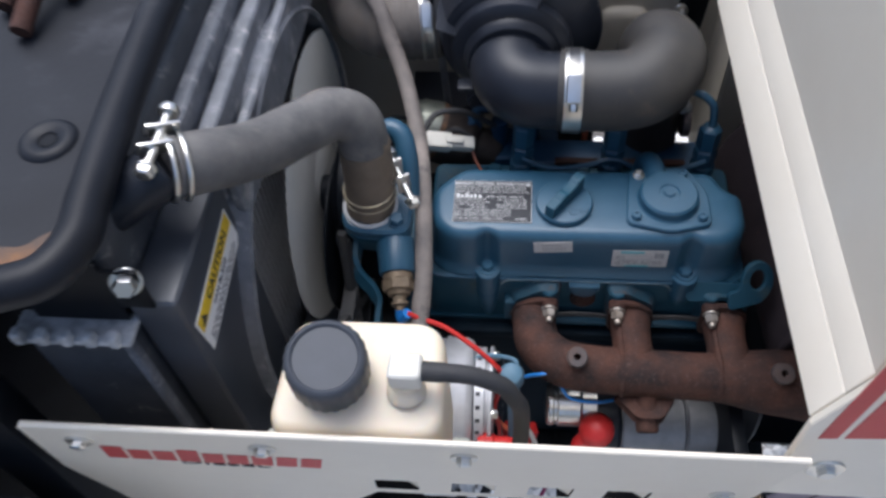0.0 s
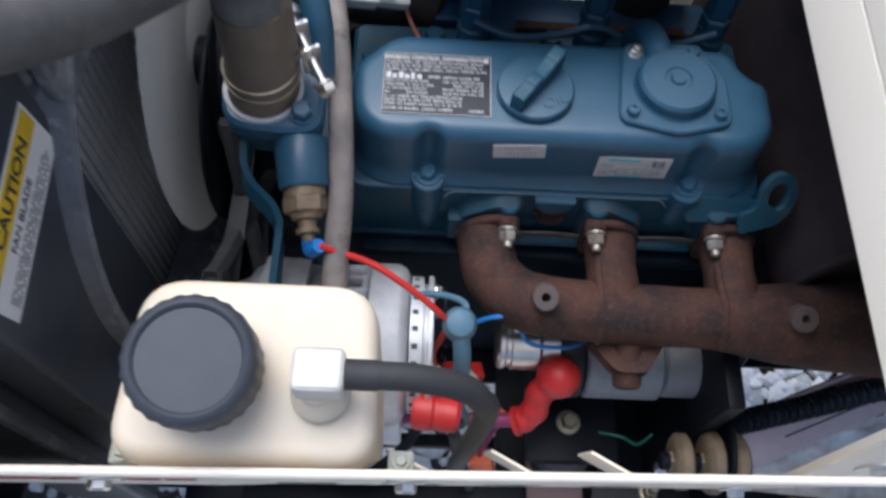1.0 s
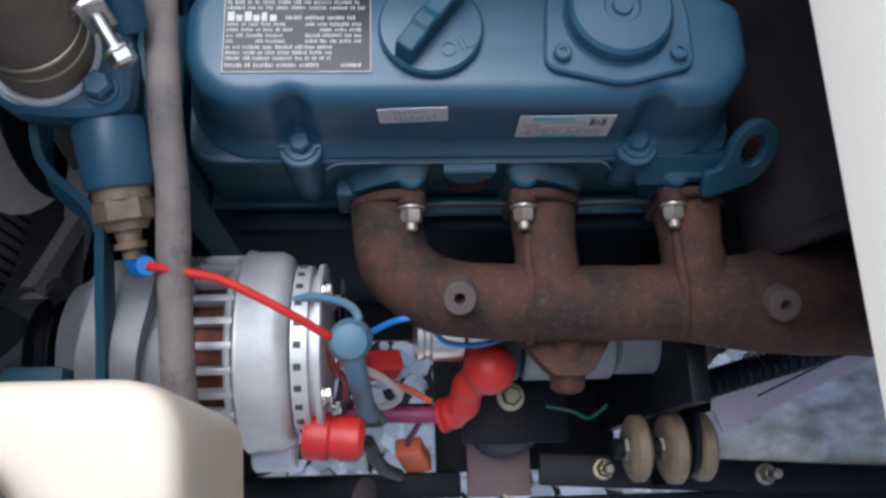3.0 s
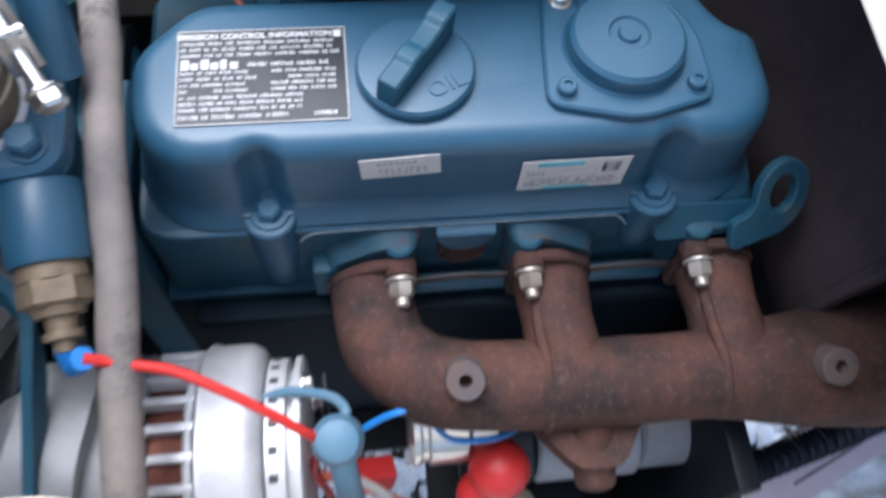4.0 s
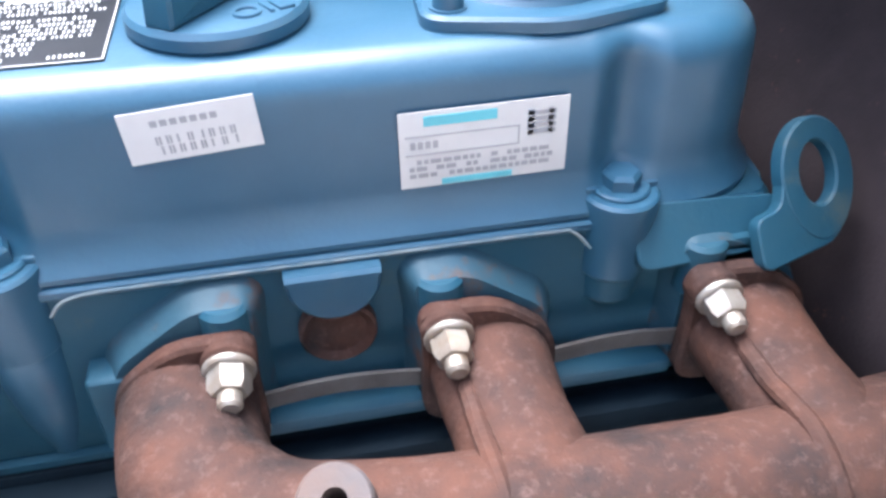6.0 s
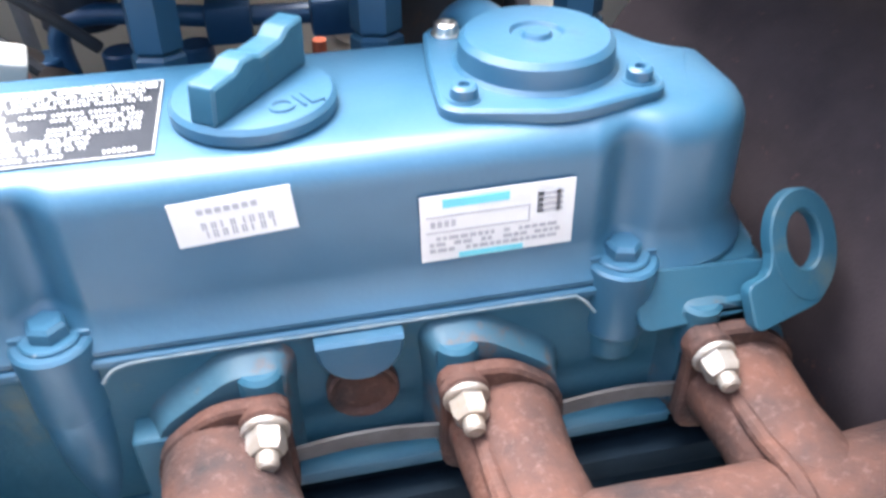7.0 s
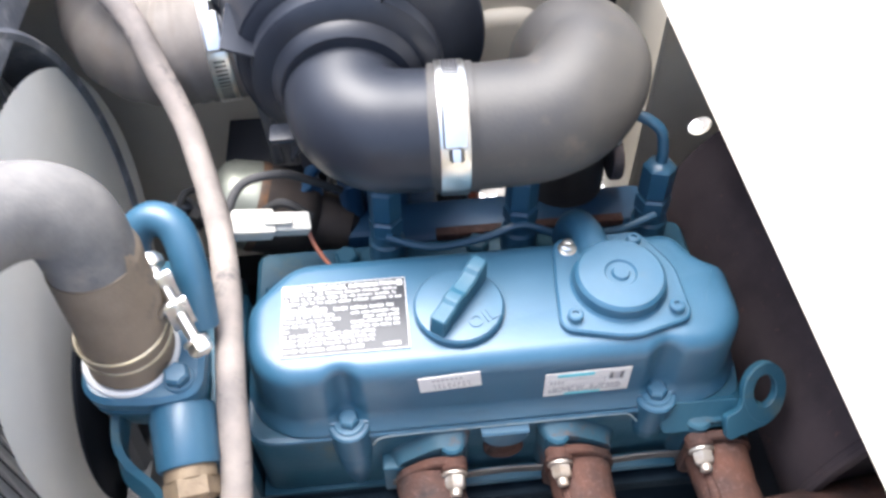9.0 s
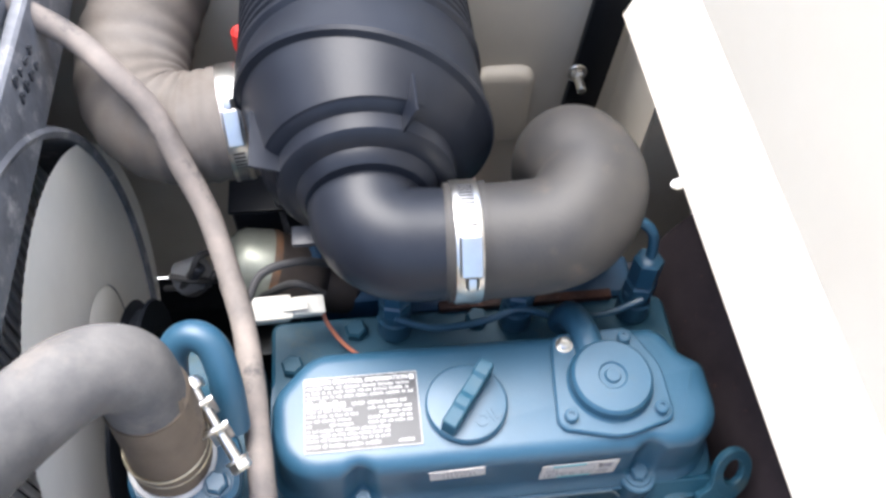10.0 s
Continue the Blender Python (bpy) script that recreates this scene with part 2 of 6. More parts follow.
# ---- mesh helpers ----
def thing(name, label, category, group="", at=(0, 0, 0), kind=""):
    ob = new(name)
    ob.empty_display_size = 0.02
    ob.location = at
    return tagged(ob, label, category, group, kind)


def finish(name, bm, mat, smooth=35):
    me = bpy.data.meshes.new(name)
    bmesh.ops.remove_doubles(bm, verts=bm.verts, dist=0.00002)
    bmesh.ops.recalc_face_normals(bm, faces=bm.faces)
    bm.to_mesh(me)
    bm.free()
    me.materials.append(mat)
    if smooth:
        me.shade_smooth()
        me.set_sharp_from_angle(angle=radians(smooth))
    return me


def part(name, bm, mat, parent=None, label="", smooth=35):
    """Links a bmesh in world coordinates as one mesh object under a thing or a part."""
    ob = new(name, finish(name, bm, mat, smooth))
    if parent:
        ob.parent = parent
        up = parent
        shift = Vector((0, 0, 0))
        while up:
            shift += Vector(up.location)
            up = up.parent
        ob.location = -shift
        ob["label"] = label if label else name.replace("_", " ")
        if not label:
            del ob["label"]
    return ob


def box(lo, hi, bevel=0.0, seg=2, bm=None, m=None):
    bm = bm or bmesh.new()
    lo, hi = Vector(lo), Vector(hi)
    c, s = (lo + hi) / 2, hi - lo
    r = bmesh.ops.create_cube(bm, size=1, matrix=Matrix.Translation(c) @ Matrix.Diagonal((*s, 1)))
    vs = r["verts"]
    if bevel:
        es = list({e for v in vs for e in v.link_edges})
        out = bmesh.ops.bevel(bm, geom=es, offset=bevel, segments=seg, profile=0.6, affect="EDGES")
        vs = list({v for f in out["faces"] for v in f.verts} | {v for v in vs if v.is_valid})
    if m is not None:
        bmesh.ops.transform(bm, matrix=m, verts=vs)
    return bm


def basis(d):
    d = Vector(d).normalized()
    u = d.orthogonal().normalized()
    return d, u, d.cross(u)


def lathe(p, d, profile, seg=32, bm=None, ref=None):
    """Turns a profile of (distance along d, radius) about the line through p."""
    bm = bm or bmesh.new()
    p = Vector(p)
    d, u, v = basis(d)
    if ref is not None:
        u = (Vector(ref) - d * Vector(ref).dot(d)).normalized()
        v = d.cross(u)
    rings = []
    for h, r in profile:
        if r < 1e-6:
            rings.append([bm.verts.new(p + d * h)])
        else:
            rings.append([bm.verts.new(p + d * h + (u * math.cos(a) + v * math.sin(a)) * r)
                          for a in (2 * math.pi * i / seg for i in range(seg))])
    for a, b in zip(rings, rings[1:]):
        for i in range(seg):
            j = (i + 1) % seg
            if len(a) == 1 and len(b) == 1:
                continue
            if len(a) == 1:
                bm.faces.new((a[0], b[i], b[j]))
            elif len(b) == 1:
                bm.faces.new((a[i], a[j], b[0]))
            else:
                bm.faces.new((a[i], a[j], b[j], b[i]))
    return bm


def cyl(p0, p1, r, seg=24, bevel=0.001, r1=None, bm=None, ref=None):
    p0, p1 = Vector(p0), Vector(p1)
    h = (p1 - p0).length
    r1 = r if r1 is None else r1
    b = min(bevel, h / 3, r / 2, r1 / 2)
    return lathe(p0, p1 - p0, [(0, 0), (0, r - b), (b, r), (h - b, r1), (h, r1 - b), (h, 0)], seg, bm, ref)


def smooth_path(pts, n=8):
    pts = [Vector(p) for p in pts]
    out = []
    for i in range(len(pts) - 1):
        a, b = pts[max(i - 1, 0)], pts[i]
        c, d = pts[i + 1], pts[min(i + 2, len(pts) - 1)]
        for k in range(n):
            t = k / n
            out.append(0.5 * (2 * b + (c - a) * t + (2 * a - 5 * b + 4 * c - d) * t * t + (3 * b - a - 3 * c + d) * t ** 3))
    out.append(pts[-1])
    return out


def tube(pts, r, seg=16, n=8, caps=True, bm=None, radii=None, wobble=0.0):
    """A round tube along a smooth path. r may be a function of the way along, from 0 to 1."""
    bm = bm or bmesh.new()
    path = smooth_path(pts, n) if n else [Vector(p) for p in pts]
    tangents = [(path[min(i + 1, len(path) - 1)] - path[max(i - 1, 0)]).normalized() for i in range(len(path))]
    u = tangents[0].orthogonal().normalized()
    rings = []
    for i, (p, t) in enumerate(zip(path, tangents)):
        u = (u - t * u.dot(t)).normalized()
        v = t.cross(u)
        f = i / (len(path) - 1)
        rad = r(f) if callable(r) else r
        ring = []
        for k in range(seg):
            a = 2 * math.pi * k / seg
            q = rad
            if wobble:
                q *= 1 + wobble * noise.noise(p * 45 + Vector((math.cos(a), math.sin(a), 0)) * 1.3)
            ring.append(bm.verts.new(p + (u * math.cos(a) + v * math.sin(a)) * q))
        rings.append(ring)
    for a, b in zip(rings, rings[1:]):
        for k in range(seg):
            j = (k + 1) % seg
            bm.faces.new((a[k], a[j], b[j], b[k]))
    if caps:
        bm.faces.new(rings[0][::-1])
        bm.faces.new(rings[-1])
    return bm


def ring(p, d, radius, r, seg=32, rseg=10, bm=None):
    bm = bm or bmesh.new()
    d, u, v = basis(d)
    p = Vector(p)
    vs = []
    for i in range(seg):
        a = 2 * math.pi * i / seg
        o = u * math.cos(a) + v * math.sin(a)
        vs.append([bm.verts.new(p + o * (radius + r * math.cos(b)) + d * r * math.sin(b)) for b in (2 * math.pi * k / rseg for k in range(rseg))])
    for i in range(seg):
        for k in range(rseg):
            bm.faces.new((vs[i][k], vs[(i + 1) % seg][k], vs[(i + 1) % seg][(k + 1) % rseg], vs[i][(k + 1) % rseg]))
    return bm


def hex_head(p, d, r, h, bm=None, washer=0.0, dome=0.25):
    """A hexagon head with a chamfered top, on a round washer."""
    bm = bm or bmesh.new()
    p, dd = Vector(p), Vector(d).normalized()
    if washer:
        lathe(p, dd, [(0, 0), (0, washer), (0.0012, washer), (0.0018, washer - 0.0006), (0.0018, 0)], 20, bm)
    lathe(p + dd * (0.0015 if washer else 0), dd, [(0, r), (h * (1 - dome), r), (h, r * 0.8), (h, 0)], 6, bm)
    return bm


def hull(pts):
    """The convex outline of points, anticlockwise."""
    pts = sorted({(round(p[0], 6), round(p[1], 6)) for p in pts})
    out = []
    for some in (pts, pts[::-1]):
        k = len(out)
        for p in some:
            while len(out) - k >= 2 and (out[-1][0] - out[-2][0]) * (p[1] - out[-2][1]) - (out[-1][1] - out[-2][1]) * (p[0] - out[-2][0]) <= 0:
                out.pop()
            out.append(p)
        out.pop()
    return [Vector(p) for p in out]


def rounded(pts, radius=0.005, seg=5):
    """A closed outline with rounded corners; a point may carry its own radius as third number."""
    out = []
    n = len(pts)
    for i in range(n):
        a, b, c = Vector(pts[i - 1][:2]), Vector(pts[i][:2]), Vector(pts[(i + 1) % n][:2])
        r = pts[i][2] if len(pts[i]) > 2 else radius
        r = min(r, (a - b).length * 0.49, (c - b).length * 0.49)
        if r <= 0:
            out.append(b)
            continue
        p, q = b + (a - b).normalized() * r, b + (c - b).normalized() * r
        for k in range(seg + 1):
            t = k / seg
            out.append(p * (1 - t) ** 2 + b * 2 * t * (1 - t) + q * t * t)
    return out


def inset(outline, d):
    n = len(outline)
    res = []
    for i in range(n):
        t = (outline[(i + 1) % n] - outline[i - 1])
        t = t.normalized() if t.length > 0 else Vector((1, 0))
        res.append(outline[i] + Vector((-t.y, t.x)) * d)
    return res


def stack(outline, levels, place, bm=None, cap=True):
    """Rings of one outline (drawn anticlockwise), each inset by d at height h; place(x, y, h) puts them in the world."""
    bm = bm or bmesh.new()
    rings = []
    for h, d in levels:
        rings.append([bm.verts.new(place(p.x, p.y, h)) for p in inset(outline, d)])
    n = len(outline)
    for a, b in zip(rings, rings[1:]):
        for i in range(n):
            j = (i + 1) % n
            bm.faces.new((a[i], a[j], b[j], b[i]))
    if cap:
        bm.faces.new(rings[0][::-1])
        bm.faces.new(rings[-1])
    return bm


def flat(x, y, h):
    return Vector((x, y, h))


def slab(outline, lo, hi, place=flat, bevel=0.001, bm=None):
    return stack(outline, [(lo, bevel), (lo + bevel, 0), (hi - bevel, 0), (hi, bevel)], place, bm)


def lettering(name, text, size, m, mat, parent, depth=0.0002, label="", bold=0.0):
    """A word in the built-in font as a thin mesh, its middle at the pose m."""
    cu = bpy.data.curves.new(name, "FONT")
    cu.body, cu.size, cu.align_x, cu.align_y = text, size, "CENTER", "CENTER"
    cu.extrude, cu.resolution_u, cu.offset = depth, 3, bold
    tmp = bpy.data.objects.new(name, cu)
    scene.collection.objects.link(tmp)
    bpy.context.view_layer.update()
    me = bpy.data.meshes.new_from_object(tmp.evaluated_get(bpy.context.evaluated_depsgraph_get()))
    bpy.data.objects.remove(tmp)
    me.transform(m)
    me.materials.clear()
    me.materials.append(mat)
    bm = bmesh.new()
    bm.from_mesh(me)
    bpy.data.meshes.remove(me)
    return part(name, bm, mat, parent, label or "the word " + text.lower(), smooth=0)


def frame_at(o, ex, ey):
    """A pose from an origin and two axes."""
    o, ex = Vector(o), Vector(ex).normalized()
    ez = ex.cross(Vector(ey)).normalized()
    ey = ez.cross(ex)
    return Matrix(((ex.x, ey.x, ez.x, o.x), (ex.y, ey.y, ez.y, o.y), (ex.z, ey.z, ez.z, o.z), (0, 0, 0, 1)))


def bars(m, rows, bm=None, th=0.00025):
    """Plain bars (x0, y0, x1, y1) that stand for writing, on the plane of the pose m."""
    bm = bm or bmesh.new()
    for x0, y0, x1, y1 in rows:
        box((x0, y0, 0), (x1, y1, th), 0, bm=bm, m=m)
    return bm


def worm_clamp(name, p, d, radius, width, side, parent=None, label=""):
    """A worm-drive hose clamp: a slotted band and a screw housing at the given side."""
    t = thing(name, label or "bright steel worm-drive hose clamp round a hose", "hose clamp", at=p)
    p, d = Vector(p), Vector(d).normalized()
    side = (Vector(side) - d * Vector(side).dot(d)).normalized()
    w = width / 2
    part("band", lathe(p, d, [(-w, radius - 0.001), (-w, radius + 0.0012), (-w + 0.001, radius + 0.0016), (w - 0.001, radius + 0.0016), (w, radius + 0.0012), (w, radius - 0.001)], 48), ZINC, t)
    tang = d.cross(side)
    m = frame_at(p + side * (radius + 0.0015), tang, d)
    part("screw_housing", box((-0.013, -w * 0.85, -0.001), (0.013, w * 0.85, 0.0075), 0.0025, 3, m=m), ZINC, t)
    part("screw", hex_head(m @ Vector((0.013, 0, 0.0035)), tang, 0.0042, 0.007), ZINC, t)
    for i in range(12):
        a = 0.45 + i * 0.075
        o = side * math.cos(a) - tang * math.sin(a)
        q = p + o * (radius + 0.0017)
        part("band_slot", box((-0.0007, -w * 0.55, 0), (0.0007, w * 0.55, 0.0002), 0, m=frame_at(q, side * math.sin(a) + tang * math.cos(a), d)), INK, t, smooth=0)
    return t


def ribbon(pts, wide, width, th, n=8):
    """A flat strap of the given width bent along a smooth path, its width lying along wide."""
    path = smooth_path(pts, n)
    bm = bmesh.new()
    rings = []
    for i, p in enumerate(path):
        t = (path[min(i + 1, len(path) - 1)] - path[max(i - 1, 0)]).normalized()
        w = Vector(wide)
        w = (w - t * w.dot(t)).normalized() * width / 2
        h = t.cross(w).normalized() * th / 2
        rings.append([bm.verts.new(p + a) for a in (w + h, -w + h, -w - h, w - h)])
    for a, b in zip(rings, rings[1:]):
        for k in range(4):
            bm.faces.new((a[k], a[(k + 1) % 4], b[(k + 1) % 4], b[k]))
    bm.faces.new(rings[0][::-1])
    bm.faces.new(rings[-1])
    return bm


# ---- ground ----
def ground_sheet():
    bm = bmesh.new()
    bmesh.ops.create_grid(bm, x_segments=60, y_segments=60, size=60)
    for v in bm.verts:
        v.co.z = -0.012 + 0.01 * noise.noise(v.co * 0.7)
    ob = part("ground", bm, GROUND)
    tagged(ob, "bed of pale crushed stone under the machine", "ground", kind="structure")


ground_sheet()


def gravel():
    rng = random.Random(4)
    verts, faces = [], []
    shapes = []
    for s in range(10):
        bm = bmesh.new()
        bmesh.ops.create_icosphere(bm, subdivisions=1, radius=1)
        for v in bm.verts:
            v.co *= 0.75 + 0.5 * rng.random()
        for v in bm.verts:
            v.co.z *= 0.7
        bm.verts.ensure_lookup_table()
        shapes.append(([v.co.copy() for v in bm.verts], [tuple(v.index for v in f.verts) for f in bm.faces]))
        bm.free()
    for i in range(26000):
        if i < 3600:
            x, y = rng.uniform(-0.4, 1.0), rng.uniform(-0.85, 0.6)
        else:
            x, y = rng.gauss(0.3, 1.5), rng.gauss(0.0, 1.5)
        co, fs = rng.choice(shapes)
        size = rng.uniform(0.010, 0.024)
        m = pose(x, y, rng.uniform(-0.004, 0.010), rng.uniform(-30, 30), rng.uniform(-30, 30), rng.uniform(0, 360)) @ Matrix.Diagonal((size, size * rng.uniform(0.6, 1), size, 1))
        k = len(verts)
        verts += [tuple(m @ c) for c in co]
        faces += [tuple(k + a for a in f) for f in fs]
    me = bpy.data.meshes.new("gravel")
    me.from_pydata(verts, [], faces)
    me.materials.append(STONE)
    tagged(new("gravel", me), "loose pale grey angular crushed limestone", "gravel", kind="stuff")


gravel()


# ---- operator tower: the tall beige panel beside the engine, with a rolled lower lip ----
def rail(y):
    """The tower's lower edge beside the engine, which climbs a little towards the rear."""
    return Vector((0.2186 - 0.0456 * y, y, 0.9804 + 0.0814 * y))


def run(section, y0, y1, bevel=0.0008):
    """A section of (across, up) from the lower edge, drawn anticlockwise, run along the edge."""
    o = rounded(section, bevel, 3)
    return stack(o, [(y0, bevel), (y0 + bevel, 0), (y1, 0)], lambda x, z, y: rail(y) + Vector((x, 0, z)))


def tower():
    t = thing("control_tower", "tall beige painted sheet-metal tower with red stripe decal", "machine body", at=(0.3, 0.1, 0.95))
    y0, y1, top = -0.199, 0.278, 0.74
    (sx, sz), (tx, tz) = (0.0120, 0.0368), (0.0208, 0.0635)
    part("return_flange", run([(0.004, 0.0), (0.034, 0.001), (0.034, 0.0035), (0.004, 0.0035)], y0, y1), BEIGE, t)
    part("lower_lip", run([(0.0, 0.0015, 0.0012), (0.0035, 0.0, 0.001), (sx + 0.0035, sz - 0.0006), (sx, sz - 0.0006)], y0, y1), BEIGE, t)
    part("lower_band", run([(sx, sz + 0.0006), (sx + 0.0035, sz + 0.0006), (tx + 0.0035, tz), (tx, tz)], y0, y1), BEIGE, t)
    part("side_panel", run([(tx, tz + 0.0004), (tx + 0.0035, tz + 0.0004), (tx + 0.0055, top), (tx + 0.002, top)], y0, y1), BEIGE, t)
    e = rail(y0)
    face = [(e.x + 0.0005, 0.84), (0.9, 0.84), (0.9, 1.72), (e.x + tx + 0.003, 1.72), (e.x + tx, e.z + tz), (e.x, e.z + 0.002)]
    part("front_panel", slab(rounded(face, 0.001, 2), 0.200, 0.206, lambda x, z, h: Vector((x, -h, z)), 0.0008), BEIGE, t)
    # stripe decal on the front
    for quad in (((0.2381, 0.947), (0.2504, 0.9483), (0.2590, 1.06), (0.2457, 1.06)), ((0.2550, 0.949), (0.2860, 0.952), (0.2910, 1.06), (0.2658, 1.06))):
        bm = bmesh.new()
        vs = [bm.verts.new((x, -0.2066, z)) for x, z in quad]
        f = bm.faces.new(vs)
        e = bmesh.ops.extrude_face_region(bm, geom=[f])
        bmesh.ops.translate(bm, vec=(0, 0.0005, 0), verts=[v for v in e["geom"] if isinstance(v, bmesh.types.BMVert)])
        part("stripe", bm, INK_RED, t, "red stripe decal", smooth=0)
    part("bolt", hex_head((0.259, -0.206, 0.895), (0, -1, 0), 0.007, 0.005, washer=0.014), ZINC, t, "domed bolt with a wide washer")
    part("back_panel", box((0.232, 0.2785, 0.955), (0.9, 0.2825, 1.72), 0.001), BEIGE, t)
    part("outer_panel", box((0.894, -0.199, 0.82), (0.9, 0.278, 1.72), 0.001), BEIGE, t)
    part("top_panel", box((0.225, -0.206, 1.7205), (0.9, 0.2825, 1.724), 0.001), BEIGE, t)


tower()


# ---- front sheet of the engine bay, leaning in a little, with louvred slots ----
LEAN = frame_at((0, -0.2334, 0.9648), (1, 0.0346, -0.0736), (0.07, -0.15, 0.985))    # x along, y up the sheet, z outwards


def red_marks(x, y, width, height):
    """Plain heavy blocks in a row, the first and fourth taller."""
    rows = []
    step = width / 9
    for i in range(9):
        h = height * (1.25 if i in (0, 3) else 1)
        rows.append((x + i * step, y, x + i * step + step * 0.84, y + h))
    return rows


def slant(ob, y0, k, m):
    """Leans the strokes of a mark, kept on its plane."""
    inv = m.inverted()
    for v in ob.data.vertices:
        q = inv @ v.co
        q.x += (q.y - y0) * k
        v.co = m @ q


def front_sheet():
    t = thing("front_side_panel", "beige painted sheet-metal engine side panel with louvred slots", "panel", at=(0, -0.23, 0.9))
    x0, x1 = -0.311, 0.232
    th = 0.0025
    slots = [(-0.073 + 0.063 * i, -0.037 + 0.063 * i) for i in range(4)]
    ytop, s1, s0, ybot = 0.0, -0.118, -0.151, -0.166
    # one sheet, cut through at the slots
    bm = bmesh.new()
    xs = [x0, -0.12] + [v for s in slots for v in s] + [x1]
    rows = (ybot, s0, s1, ytop)
    deep = -0.26      # the sheet hangs lower ahead of the slots
    net = {}
    for i, x in enumerate(xs):
        for k, y in enumerate(rows):
            y = deep if k == 0 and i < 2 else y
            net[i, k] = bm.verts.new((x + (0.128 * y if i == 0 else 0), y, 0))
    for i in range(len(xs) - 1):
        for k in range(3):
            if not (k == 1 and i >= 2 and i % 2 == 0):
                bm.faces.new((net[i, k], net[i + 1, k], net[i + 1, k + 1], net[i, k + 1]))
    bmesh.ops.solidify(bm, geom=bm.faces[:], thickness=th)
    top = max(v.co.z for v in bm.verts)
    bmesh.ops.transform(bm, matrix=LEAN @ Matrix.Translation((0, 0, -top)), verts=bm.verts)
    part("sheet", bm, BEIGE, t)
    part("hem", tube([LEAN @ Vector((x, 0.0012, -0.0016)) for x in (x0 + 0.003, 0.0, x1 - 0.002)], 0.0024, 12, 2), BEIGE, t)
    for a, b in slots:
        m = LEAN @ frame_at((b, 0, -th), (a + 0.002 - b, 0, -0.018), (0, 1, 0))
        part("louvre", box((0, s0 + 0.001, -0.001), (0.038, s1 - 0.001, 0.001), 0.0005, m=m), BEIGE, t)
    for x, y in ((-0.279, -0.031), (-0.147, -0.029), (-0.003, -0.028), (0.205, -0.11)):
        b = part("bolt", hex_head(LEAN @ Vector((x, y, 0)), LEAN.to_3x3() @ Vector((0, 0, 1)), 0.0055, 0.005, washer=0.010), ZINC, t, "zinc bolt with washer")
    DECAL = LEAN @ Matrix.Translation((0, -0.029, 0)) @ Matrix.Rotation(radians(-1.4), 4, "Z") @ Matrix.Translation((0, -0.007, 0))
    # a maker's decal: plain red and dark shapes on a pale ground
    for r in red_marks(-0.273, -0.0500, 0.166, 0.028):
        d = part("decal_block", bars(DECAL @ Matrix.Translation((0, 0, 0.0003)), [r], th=0.0003), INK_RED, t, "red slanted block of the maker's decal", smooth=0)
        slant(d, -0.0475, 0.12, DECAL)
    lettering("decal_word", "DIESEL", 0.0135, DECAL @ Matrix.Translation((-0.185, -0.0545, 0.0003)) @ Matrix.Diagonal((1.75, 1, 1, 1)), INK, t, 0.0003, "dark word diesel")


front_sheet()


